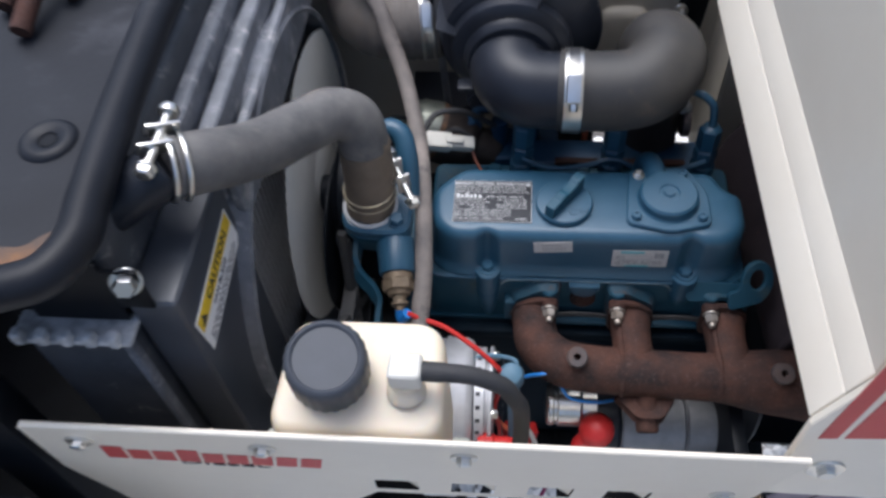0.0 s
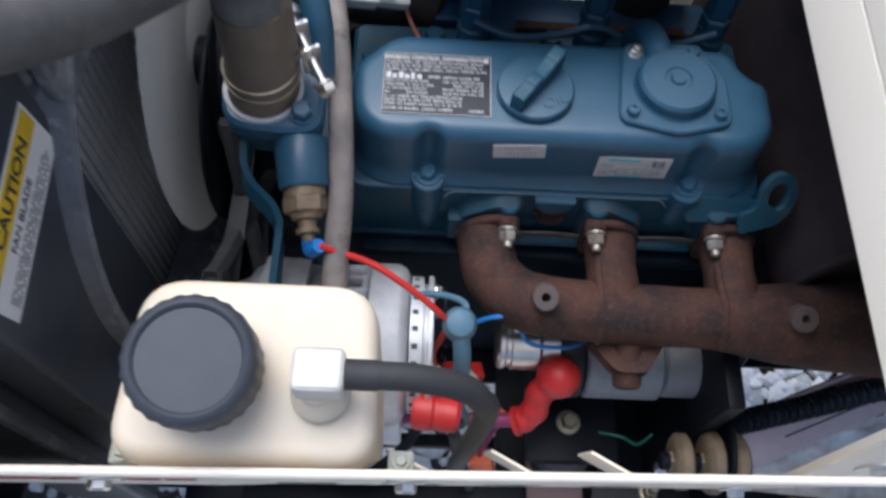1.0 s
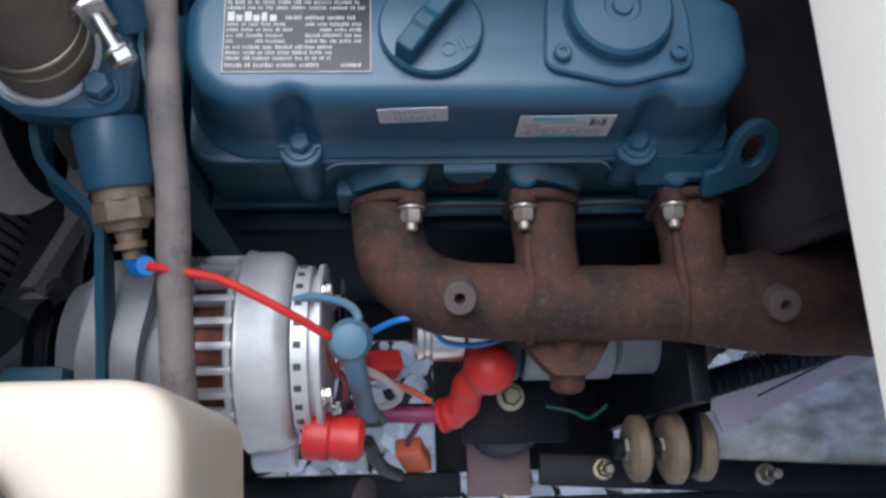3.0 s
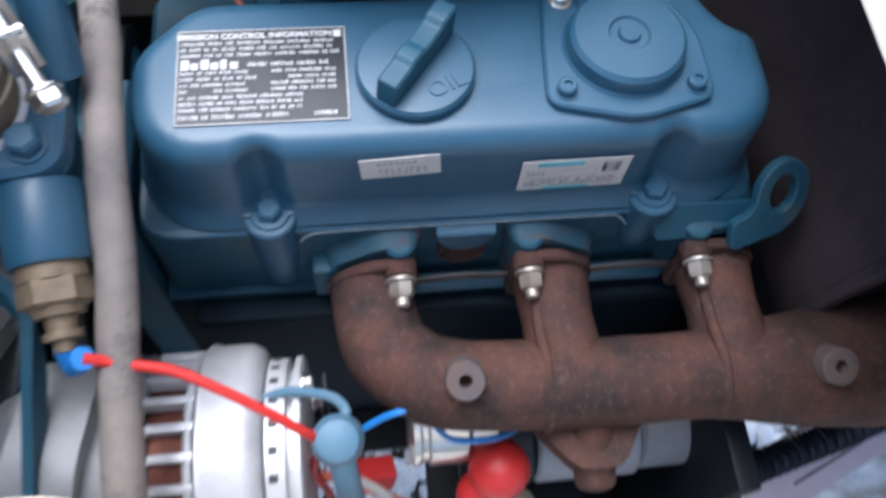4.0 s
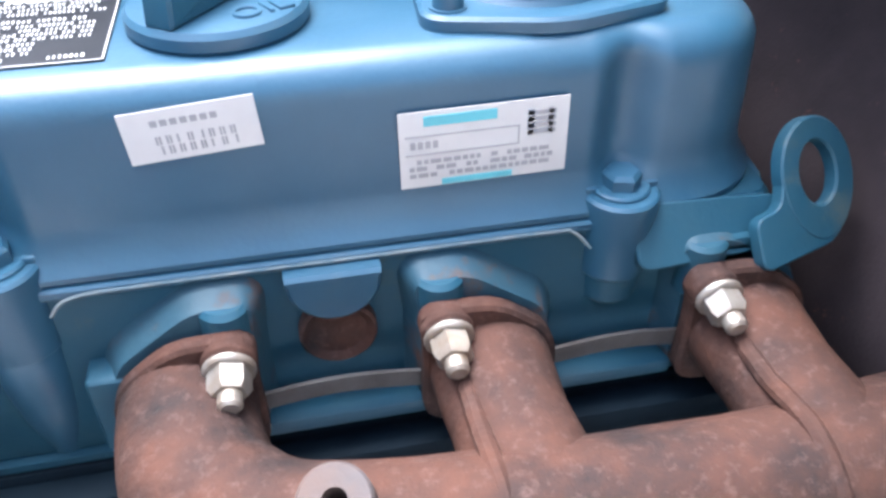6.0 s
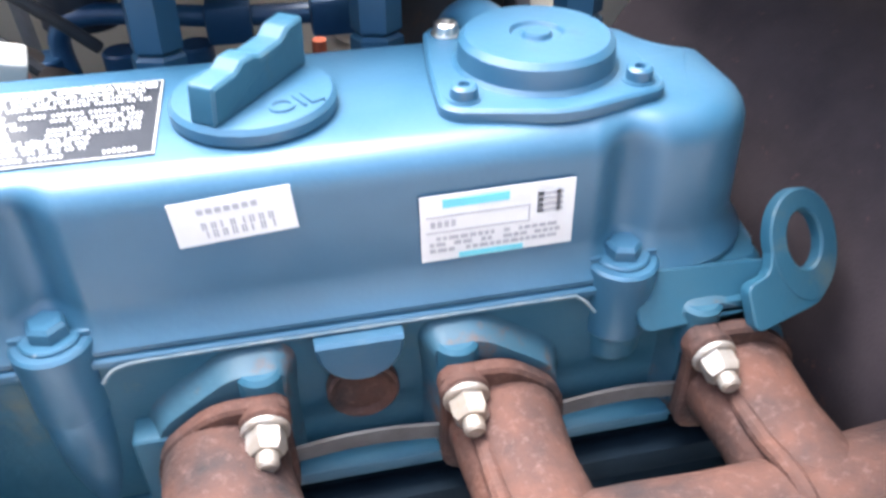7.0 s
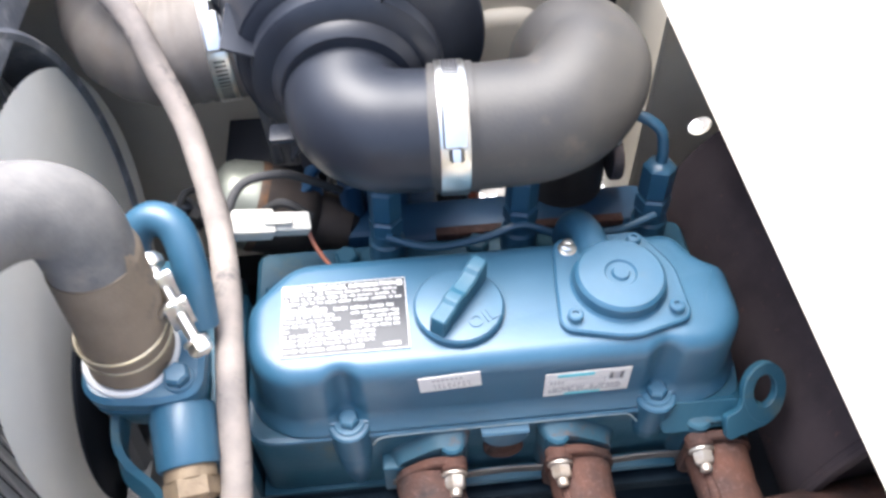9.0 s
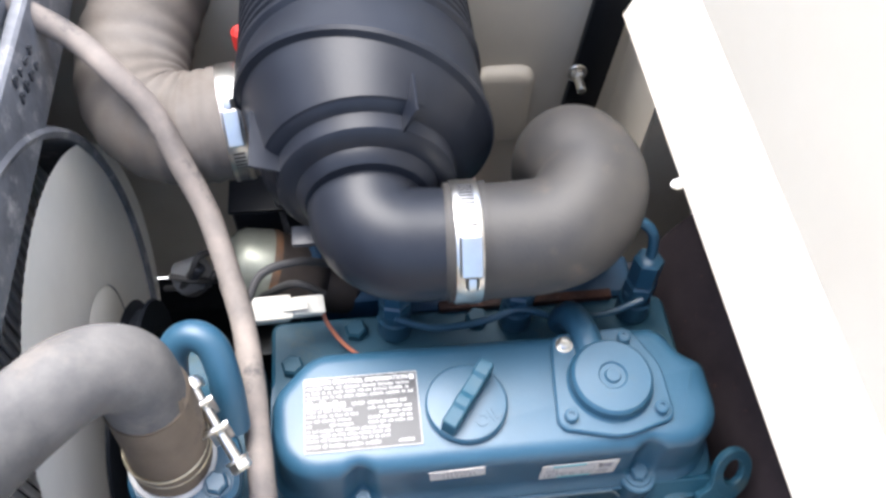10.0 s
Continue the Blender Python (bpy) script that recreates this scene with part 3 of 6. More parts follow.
# ---- rear sheet of the engine bay ----
def rear_sheet():
    t = thing("rear_side_panel", "darker beige sheet-metal panel behind the engine", "panel", at=(0, 0.37, 0.9))
    y0, y1 = 0.372, 0.375
    hx, hz, hr, s = 0.312, 0.796, 0.0105, 0.02
    bm = bmesh.new()
    for lo, hi in (((-0.6, 0.56), (0.025, 1.0)), ((0.025, 0.745), (0.12, 1.0)), ((0.12, 0.66), (0.262, 1.0))):
        box((lo[0], y0, lo[1]), (hi[0], y1, hi[1]), 0, bm=bm)
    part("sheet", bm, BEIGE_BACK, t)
    # a short cross sheet with a round hole, beside the muffler
    bm = bmesh.new()
    y0, y1 = 0.284, 0.287
    for lo, hi in (((0.262, 0.66), (hx - s, 0.948)), ((hx + s, 0.66), (0.56, 0.948)), ((hx - s, 0.66), (hx + s, hz - s)), ((hx - s, hz + s), (hx + s, 0.948))):
        box((lo[0], y0, lo[1]), (hi[0], y1, hi[1]), 0, bm=bm)
    box((0.2585, 0.284, 0.66), (0.2615, 0.371, 0.948), 0, bm=bm)
    n = 32
    sq, ci = [], []
    for i in range(n):
        a = 2 * math.pi * i / n
        c, q = math.cos(a), math.sin(a)
        k = s / max(abs(c), abs(q))
        for y in (y0, y1):
            sq.append(bm.verts.new((hx + c * k, y, hz + q * k)))
            ci.append(bm.verts.new((hx + c * hr, y, hz + q * hr)))
    for i in range(n):
        j = (i + 1) % n
        for o in (0, 1):
            bm.faces.new((sq[2 * i + o], sq[2 * j + o], ci[2 * j + o], ci[2 * i + o]))
        bm.faces.new((ci[2 * i], ci[2 * j], ci[2 * j + 1], ci[2 * i + 1]))
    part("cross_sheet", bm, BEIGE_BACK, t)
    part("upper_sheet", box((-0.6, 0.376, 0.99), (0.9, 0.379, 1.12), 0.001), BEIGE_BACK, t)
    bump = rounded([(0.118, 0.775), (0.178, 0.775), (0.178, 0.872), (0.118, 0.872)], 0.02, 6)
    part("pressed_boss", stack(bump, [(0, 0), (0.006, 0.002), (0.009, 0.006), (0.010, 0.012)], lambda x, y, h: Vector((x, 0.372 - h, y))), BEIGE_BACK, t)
    p = thing("support_post", "black painted steel strap post behind the engine", "post", at=(0.21, 0.35, 0.6))
    m = frame_at((0.205, 0.352, 0.6), (1, 0, -0.06), (0.06, 0, 1))
    part("strap", box((-0.016, 0, -0.004), (0.016, 0.62, 0.004), 0.0012, m=m), BLACK_PAINT, p)
    b = (0.2075, 0.345, 0.885)
    part("bolt", hex_head(b, (0, -1, 0.1), 0.006, 0.006, washer=0.009), ZINC, p)
    part("stud", cyl(b, (0.2075, 0.322, 0.885), 0.004), ZINC, p)
    rod = part("dipstick", tube([(-0.074, 0.31, 0.92), (-0.07, 0.31, 0.86), (-0.062, 0.305, 0.72)], 0.0045, 10), ALU_DULL)
    tagged(rod, "thin grey steel rod standing behind the engine", "rod")


rear_sheet()


# ---- chassis below the engine ----
def chassis():
    t = thing("chassis_frame", "black painted steel chassis rails under the engine", "chassis", at=(0.2, 0, 0.5))
    part("front_rail", box((0.165, -0.235, 0.50), (0.95, -0.19, 0.58), 0.004), BLACK_PAINT, t)
    part("inner_rail", box((-0.155, -0.189, 0.51), (0.1005, -0.168, 0.58), 0.003), BLACK_PAINT, t)
    part("rail_ledge", box((0, -0.013, -0.008), (0.70, 0.013, 0), 0.002, m=frame_at((0.165, -0.168, 0.58), (1, -0.065, 0), (0.065, 1, 0))), BLACK_PAINT, t)
    part("rear_rail", box((-0.45, 0.30, 0.46), (0.95, 0.345, 0.60), 0.004), BLACK_PAINT, t)
    part("cross_member", box((-0.22, -0.19, 0.47), (-0.16, 0.30, 0.53), 0.004), BLACK_PAINT, t)
    # added black plate that stands in for the unlit space below
    part("belly_shade_plate", box((0.084, -0.167, 0.492), (0.25, 0.29, 0.499), 0.001), BLACK_PAINT, t)
    part("floor_bar", box((-0.155, -0.118, 0.492), (0.083, -0.105, 0.505), 0.001), BLACK_PAINT, t)
    # two more added plates, closing the bay's underside against light
    part("front_shade_plate", box((-0.33, -0.165, 0.485), (-0.081, 0.295, 0.491), 0.001), BLACK_PAINT, t)
    part("sump_shade_plate", box((-0.080, -0.0435, 0.485), (0.101, 0.295, 0.491), 0.001), BLACK_PAINT, t)
    part("mount_bracket", box((0.102, -0.148, 0.588), (0.187, -0.05, 0.60), 0.002), BLACK_PAINT, t)
    # added plates under the tower that stop bounce from the gravel
    part("side_shade_plate", box((0.251, -0.034, 0.545), (0.893, 0.295, 0.551), 0.001), BLACK_PAINT, t)
    part("side_shade_plate", box((0.251, -0.128, 0.545), (0.325, -0.035, 0.551), 0.001), BLACK_PAINT, t)
    part("upright_plate", box((0.236, -0.135, 0.50), (0.250, -0.04, 0.75), 0.003), BLACK_PAINT, t)
    # added black plate to darken the space under the nose
    part("nose_shade_plate", box((-0.699, -0.251, 0.60), (-0.336, 0.36, 0.61), 0.001), BLACK_PAINT, t)
    part("nose_side", box((-0.7, -0.300, 0.30), (-0.335, -0.262, 0.90), 0.006), BLACK_PAINT, t)
    part("nose_end", box((-0.71, -0.26, -0.01), (-0.70, 0.40, 1.08), 0.003), BLACK_PAINT, t)
    part("rear_step", box((0.02, 0.346, 0.70), (0.13, 0.3705, 0.731), 0.002), PINK, t, "pinkish primed steel ledge")
    part("step_backing", box((0.02, 0.3765, 0.56), (0.13, 0.3795, 0.76), 0.001), BLACK_PAINT, t)
    part("corner_post", box((-0.385, -0.235, 0.56), (-0.335, -0.205, 1.0), 0.006), BLACK_PAINT, t)
    part("mount_plate", box((0.108, -0.189, 0.545), (0.162, -0.12, 0.552), 0.002), BROWN_STEEL, t)
    part("rubber_mount", cyl((0.138, -0.128, 0.552), (0.138, -0.128, 0.587), 0.031, 28, 0.004), BLACK_RUBBER, t)
    part("mount_bolt", hex_head((0.1415, -0.112, 0.60), (0, 0, 1), 0.0078, 0.01, washer=0.0115), ZINC_DULL, t)
    for x, y in ((0.217, -0.170), (0.352, -0.178)):
        part("rail_bolt", hex_head((x, y, 0.58), (0, 0, 1), 0.0066, 0.010, washer=0.0088), ZINC_DULL, t)
        part("stud", cyl((x, y, 0.585), (x, y, 0.605), 0.004), ZINC_DULL, t)
    r = thing("idler_rollers", "row of worn cream nylon rollers on a bolt", "rollers", at=(0.22, -0.13, 0.65))
    for x, q in ((0.222, 0.0235), (0.248, 0.026), (0.2685, 0.0245)):
        part("roller", lathe((x - 0.0075, -0.158, 0.665), (1, 0, 0), [(0, 0.008), (0, q - 0.006), (0.0015, q - 0.003), (0.004, q), (0.011, q), (0.0135, q - 0.003), (0.015, q - 0.006), (0.015, 0.008)], 32), CREAM_ROLLER, r)
        part("roller_bolt", hex_head((x - 0.0065, -0.158, 0.665), (-1, 0, 0), 0.009, 0.004), ZINC_DULL, r)
    part("shaft", cyl((0.205, -0.158, 0.665), (0.276, -0.158, 0.665), 0.0075), BLACK_PAINT, r)
    part("hanger_plate", slab(rounded([(-0.185, 0.575, 0.004), (-0.131, 0.575, 0.004), (-0.128, 0.70, 0.02), (-0.178, 0.69, 0.022)]), 0.2565, 0.2605, lambda x, y, h: Vector((h, x, y))), BLACK_PAINT, r)
    p = thing("floor_plate", "pinkish primed steel plate with a folded edge", "plate", at=(0.38, -0.1, 0.55))
    m = frame_at((0.318, -0.139, 0.584), (1, 0.42, 0.0), (-0.42, 1, 0.35))
    part("plate", box((0, -0.006, -0.003), (0.19, 0.040, 0), 0.001, m=m), PINK, p)
    part("folded_edge", box((0, 0.0405, -0.003), (0.19, 0.0435, 0.008), 0.001, m=m), PINK, p)
    part("slot", box((0.04, 0.009, 0.0003), (0.13, 0.0102, 0.001), 0, m=m), INK, p, smooth=0)
    c = thing("wire_conduit", "black corrugated plastic wire conduit", "conduit", at=(0.4, -0.05, 0.6))
    pts = [(0.262, -0.118, 0.592), (0.304, -0.106, 0.600), (0.373, -0.088, 0.600), (0.46, -0.065, 0.600), (0.6, -0.04, 0.60)]
    part("sleeve", tube(pts, lambda f: 0.011 + 0.0014 * math.sin(f * 420), 12, 60), BLACK_PLASTIC, c)
    bm = bmesh.new()
    bmesh.ops.create_grid(bm, x_segments=80, y_segments=50, size=0.5)
    for v in bm.verts:
        q = v.co.copy()
        x = 0.46 + q.x * 0.32
        near, far = -0.171 - 0.115 * (x - 0.309), -0.122 + 0.27 * (x - 0.327)
        p = Vector((x, near + (far - near) * (q.y + 0.5), 0))
        p.z = 0.568 + 0.014 * noise.noise(p * 24) + 0.006 * noise.noise(p * 62) + 0.002 * noise.noise(p * 170)
        v.co = p
    bmesh.ops.solidify(bm, geom=bm.faces[:], thickness=0.002)
    tagged(part("plastic_sheet", bm, WRAP), "crumpled cloudy grey plastic sheet lying on the rail", "plastic sheet")


chassis()


# ---- the engine ----
engine = thing("diesel_engine", "blue painted three-cylinder diesel engine block and head", "engine", at=(0.09, 0.05, 0.5))
PORTS = (0.046, 0.1395, 0.228)
STUDS = (0.0602, 0.1249, 0.2127)


def engine_body():
    side = lambda x, y, h: Vector((x, y, h))
    head = rounded([(-0.062, -0.006, 0.012), (0.2425, -0.006, 0.012), (0.2425, 0.142, 0.01), (-0.062, 0.142, 0.01)])
    part("cylinder_head", stack(head, [(0.772, 0.001), (0.774, 0), (0.838, 0), (0.8415, 0.003)], side), BLUE_DIRTY, engine)
    part("head_rim", slab(rounded([(-0.0620, -0.0078, 0.02), (0.2430, -0.0078, 0.026), (0.2435, 0.10, 0.02), (-0.0625, 0.10, 0.02)]), 0.8375, 0.8413, bevel=0.0008), BLUE, engine)
    part("head_gasket", box((-0.064, -0.0085, 0.7685), (0.25, 0.097, 0.7715), 0), BLUE_DIRTY, engine)
    # block and ledge carry the bay's shade in their base colour
    part("block", box((-0.066, -0.010, 0.50), (0.252, 0.11, 0.768), 0.006), BLOCK_SHADE, engine)
    part("block_ledge", box((-0.05, -0.022, 0.752), (0.245, -0.010, 0.765), 0.003), BLOCK_SHADE, engine)
    part("oil_pan", box((-0.05, -0.005, 0.40), (0.24, 0.105, 0.50), 0.012), BLACK_PAINT, engine)
    part("gear_case", box((-0.098, 0.0, 0.56), (-0.0665, 0.11, 0.845), 0.010, 3), BLUE_DIRTY, engine)
    part("bell_housing", cyl((0.2525, 0.05, 0.66), (0.285, 0.05, 0.66), 0.13, 40, 0.006), BLACK_PAINT, engine)
    # ribs and core plugs on the exhaust side
    part("bolt_boss", lathe((0.0, 0.0, 0.779), (0, -0.06, 1), [(-0.012, 0), (-0.010, 0.006), (0.010, 0.0095), (0.025, 0.0108), (0.0415, 0.0112), (0.043, 0.0105), (0.043, 0)], 28), BLUE, engine)
    part("bolt_boss", lathe((0.186, -0.001, 0.806), (0, 0, 1), [(0, 0), (0.0, 0.008), (0.003, 0.0105), (0.016, 0.0115), (0.016, 0)], 28), BLUE_DIRTY, engine)
    for x in (0.093,):
        part("core_plug", lathe((x, -0.006, 0.812), (0, -1, 0), [(0, 0), (0, 0.0125), (0.004, 0.0125), (0.005, 0.0115), (0.003, 0.009), (0.003, 0)], 28), RUST, engine, "rust-stained round core plug")
        arc = [Vector((x + 0.0145 * math.cos(q), 0.8355 + 0.0150 * math.sin(q))) for q in (math.pi * (1 + i / 14) for i in range(15))]
        bm = slab(arc + [Vector((x + 0.0145, 0.8385)), Vector((x - 0.0145, 0.8385))], 0.006, 0.0135, lambda a, b, h: Vector((a, -h, b)), 0.0012)
        part("scallop", bm, BLUE, engine)
    for x in PORTS:
        nx = min(STUDS, key=lambda s: abs(s - x))
        o = rounded([(x - 0.022, 0.776, 0.012), (x + 0.022, 0.776, 0.012), (x + 0.0215, 0.815, 0.008), (nx + 0.009, 0.834, 0.006), (nx - 0.009, 0.834, 0.006), (x - 0.0215, 0.815, 0.008)])
        part("exhaust_port", stack(o, [(0.004, -0.0045), (0.010, -0.0015), (0.016, 0.0005)], lambda a, b, h: Vector((a, -h, b))), BLUE_RUSTED, engine)
        part("stud_column", cyl((nx, -0.0125, 0.812), (nx, -0.0125, 0.8335), 0.0078, 22, 0.0015), BLUE_DIRTY, engine)
    # thin pale line: the bevel's highlight and its worn paint, drawn as a tube
    edge = [(0.0128, -0.0100, 0.834), (0.019, -0.0084, 0.8386), (0.04, -0.0081, 0.8396), (0.10, -0.0081, 0.8396), (0.160, -0.0081, 0.8396), (0.169, -0.0084, 0.8386), (0.1745, -0.0105, 0.833)]
    part("joint_edge", tube(edge, 0.0006, 8, 6), BLUE_EDGE_LIGHT, engine, "paint-worn casting edge with a painted highlight")
    part("port_cheek", box((0.0165, -0.0168, 0.781), (0.030, -0.004, 0.812), 0.002, 3), BLUE_DIRTY, engine)
    for x0, x1 in ((0.066, 0.1195), (0.1585, 0.2075)):
        part("gasket_ledge", box((x0, -0.0185, 0.7775), (x1, -0.0085, 0.7835), 0.0015), BLUE_DIRTY, engine)
    wave = [(0.022 + 0.0028 * i, -0.0176, 0.7945 + 0.0022 * math.cos((0.022 + 0.0028 * i - 0.0925) * 67)) for i in range(81)]
    part("exhaust_gasket", ribbon(wave, (0, 0, 1), 0.0066, 0.0014, 1), GASKET, engine, "wavy bare metal gasket edge")


engine_body()


def lifting_eye():
    ex, ey = Vector((0.97, 0.24, 0.0)), Vector((-0.1, 0.52, 0.84))
    m = frame_at((0.2515, -0.0045, 0.8475), ex, ey)
    n, t = 48, 0.0028
    egg = lambda a, w, up, down: Vector((w * math.cos(a), (up if math.sin(a) > 0 else down) * math.sin(a)))
    outer = [egg(2 * math.pi * i / n, 0.0152, 0.0185, 0.0225) for i in range(n)]
    inner = [egg(2 * math.pi * i / n, 0.0076, 0.0106, 0.0106) for i in range(n)]
    bm = bmesh.new()
    e = 0.0007
    rings = [[bm.verts.new(m @ Vector((p.x, p.y, z))) for p in o] for o, z in ((outer, -t + e), (outer, t - e), (inset(outer, e), t), (inset(inner, -e), t), (inner, t - e), (inner, -t + e), (inset(inner, -e), -t), (inset(outer, e), -t))]
    for a, b in zip(rings, rings[1:] + rings[:1]):
        for i in range(n):
            j = (i + 1) % n
            bm.faces.new((a[i], a[j], b[j], b[i]))
    arm = frame_at((0.2525, -0.0088, 0.8346), (1, 0.03, 0.0), ey)
    slab(rounded([(-0.064, -0.011, 0.006), (-0.012, -0.0092, 0.006), (0.002, -0.0088, 0.006), (0.006, -0.003, 0.004), (-0.006, 0.006, 0.004), (-0.016, 0.0085, 0.006), (-0.064, 0.0110, 0.006)]), -t - 0.0004, t - 0.0004, lambda x, y, h: arm @ Vector((x, y, h)), 0.0006, bm=bm)
    slab(rounded([(-0.028, -0.0265, 0.004), (0.003, -0.0240, 0.005), (0.0105, -0.0165, 0.004), (-0.001, -0.0125, 0.003), (-0.0090, -0.0075, 0.003), (-0.0142, 0.002, 0.003), (-0.0175, -0.008, 0.004), (-0.028, -0.0090, 0.004)]), -t + 0.0003, t - 0.0003, lambda x, y, h: m @ Vector((x, y, h)), 0.0005, bm=bm)
    part("lifting_eye", bm, BLUE_DIRTY, engine, "blue lifting eye with an oval hole")
    part("eye_bracket", box((0.205, -0.016, 0.818), (0.232, -0.004, 0.8335), 0.003), BLUE_DIRTY, engine)


lifting_eye()


# ---- rocker cover ----
cover = thing("rocker_cover", "glossy blue painted cast rocker cover with labels on its front", "engine cover", at=(0.09, 0.04, 0.8415))


GROOVES = ((0.0, 0.0135, 0.0075), (0.186, 0.0130, 0.0062))


def groove(x):
    """How far the cover's front steps back for its two bolts."""
    return sum(d * 0.5 * (1 + math.cos(math.pi * (x - c) / h)) for c, h, d in GROOVES if abs(x - c) < h)


def cover_outline():
    def corner(cx, cy, r, a0):
        return [(cx + r * math.cos(math.radians(a0 + 9 * k)), cy + r * math.sin(math.radians(a0 + 9 * k)), 0) for k in range(11)]
    front = corner(-0.022, 0.0335, 0.034, 180)
    for c, h, d in GROOVES:
        front += [(c + h * k / 8, -0.0005, 0) for k in range(-8, 9)]
    front = [p for p in front if p[0] < 0.2065] + corner(0.207, 0.0295, 0.030, 270)
    back = [(0.237, 0.058, 0.024), (0.222, 0.066, 0.012), (0.212, 0.088, 0.014), (-0.028, 0.088, 0.014), (-0.056, 0.058, 0.016)]
    return rounded(front + back, seg=7)


def rocker_cover():
    o = cover_outline()
    fil = [(0.8865 + 0.0115 * math.sin(a), 0.0012 + 0.0115 * (1 - math.cos(a))) for a in (math.pi / 2 * i / 6 for i in range(1, 7))]
    flare = [(0.8440 + 0.014 * f, -0.0058 * (1 - f) ** 2.0) for f in (i / 9 for i in range(10))]
    def put(x, y, h):
        keep = 1.0 if h < 0.8866 else 1.0 - 0.75 * (h - 0.8866) / 0.0115
        keep *= min(1.0, max(0.0, (h - 0.845) / 0.012))
        return Vector((x, y + (groove(x) * keep if y < 0.02 else 0), h))
    part("shell", stack(o, [(0.8417, -0.0052), (0.8422, -0.0058), *flare, (0.8865, 0.0012)] + fil, put), BLUE, cover)
    for x, mat in ((0.0, BLUE_CHIPPED), (0.186, BLUE)):
        boss = part("bolt_boss", lathe((x, -0.0015, 0.818), (0, 0, 1), [(0, 0), (0.0, 0.0105), (0.002, 0.0122), (0.0295, 0.0126), (0.0305, 0.0116), (0.0305, 0)], 32), BLUE, cover)
        part("bolt", hex_head((x, -0.001, 0.8482), (0, 0, 1), 0.0064, 0.0055, washer=0.0095), mat, boss, "blue bolt with chipped paint" if mat is BLUE_CHIPPED else "blue painted bolt")
        for s in (-1, 1):
            part("washer_tab", box((x + s * 0.010 - 0.002, -0.003, 0.8482), (x + s * 0.010 + 0.002, 0.001, 0.8505), 0.0006), mat, boss)


rocker_cover()


def oil_cap():
    c = (0.0702, 0.0385)
    p = (*c, 0.898)
    cap = part("oil_filler_cap", lathe(p, (0, 0, 1), [(0, 0), (0, 0.0255), (0.0012, 0.0265), (0.0045, 0.0265), (0.0062, 0.0252), (0.0064, 0.0235), (0.0064, 0)], 48), BLUE, cover)
    d = Vector((0.6, 0.8, 0))
    m = frame_at((*c, 0.9042), d, (-0.8, 0.6, 0))
    prof = [(-0.025, 0), (0.024, 0), (0.025, 0.0165), (0.0155, 0.0160), (0.012, 0.0135), (0.000, 0.0130), (-0.003, 0.0145), (-0.009, 0.0145), (-0.012, 0.0125), (-0.0235, 0.0120)]
    o = rounded([(a, b, 0.0012) for a, b in prof], seg=3)
    part("grip", slab(o, -0.0050, 0.0050, lambda x, y, h: m @ Vector((x, -h, y)), 0.0010), BLUE_DIRTY, cap)
    t = frame_at((c[0] + 0.0125, c[1] - 0.012, 0.9046), (0.88, 0.42, 0), (-0.42, 0.88, 0))
    lettering("raised_word", "OIL", 0.0115, t, BLUE, cap, 0.0006, "raised word oil")


oil_cap()


def breather():
    cx, cy, z = 0.1655, 0.0445, 0.898
    lugs = ((0.1352, 0.0225), (0.1942, 0.0228), (0.1405, 0.0735), (0.1815, 0.0745))
    pts = [(cx + 0.0370 * math.cos(a), cy + 0.0370 * math.sin(a)) for a in (2 * math.pi * i / 60 for i in range(60))]
    for lx, ly in lugs:
        pts += [(lx + 0.0085 * math.cos(a), ly + 0.0085 * math.sin(a)) for a in (2 * math.pi * i / 24 for i in range(24))]
    o = hull(pts)
    b = part("breather_cover", stack(o, [(z - 0.0008, 0.0012), (z + 0.0002, 0), (z + 0.0035, 0), (z + 0.0045, 0.0012)], flat), BLUE, cover)
    part("dome", lathe((cx, cy, z + 0.004), (0, 0, 1), [(0, 0.029), (0.002, 0.0272), (0.0085, 0.0265), (0.0105, 0.0245), (0.0108, 0.0095), (0.0095, 0.0085), (0.0095, 0.0055), (0.0112, 0.0045), (0.0112, 0)], 48), BLUE, b)
    for lx, ly in lugs:
        part("screw", lathe((lx, ly, z + 0.0042), (0, 0, 1), [(0, 0.0056), (0.0008, 0.0058), (0.0008, 0.0046), (0.0042, 0.0044), (0.005, 0.0034), (0.005, 0.002), (0.0036, 0.0018), (0.0036, 0)], 20), ZINC if ly > 0.05 and lx < 0.16 else BLUE, b)
    part("outlet_pipe", tube([(0.158, 0.064, 0.9005), (0.156, 0.082, 0.9000), (0.1535, 0.096, 0.8955), (0.1515, 0.104, 0.886), (0.1505, 0.107, 0.870)], 0.0104, 18), BLUE, b)


breather()


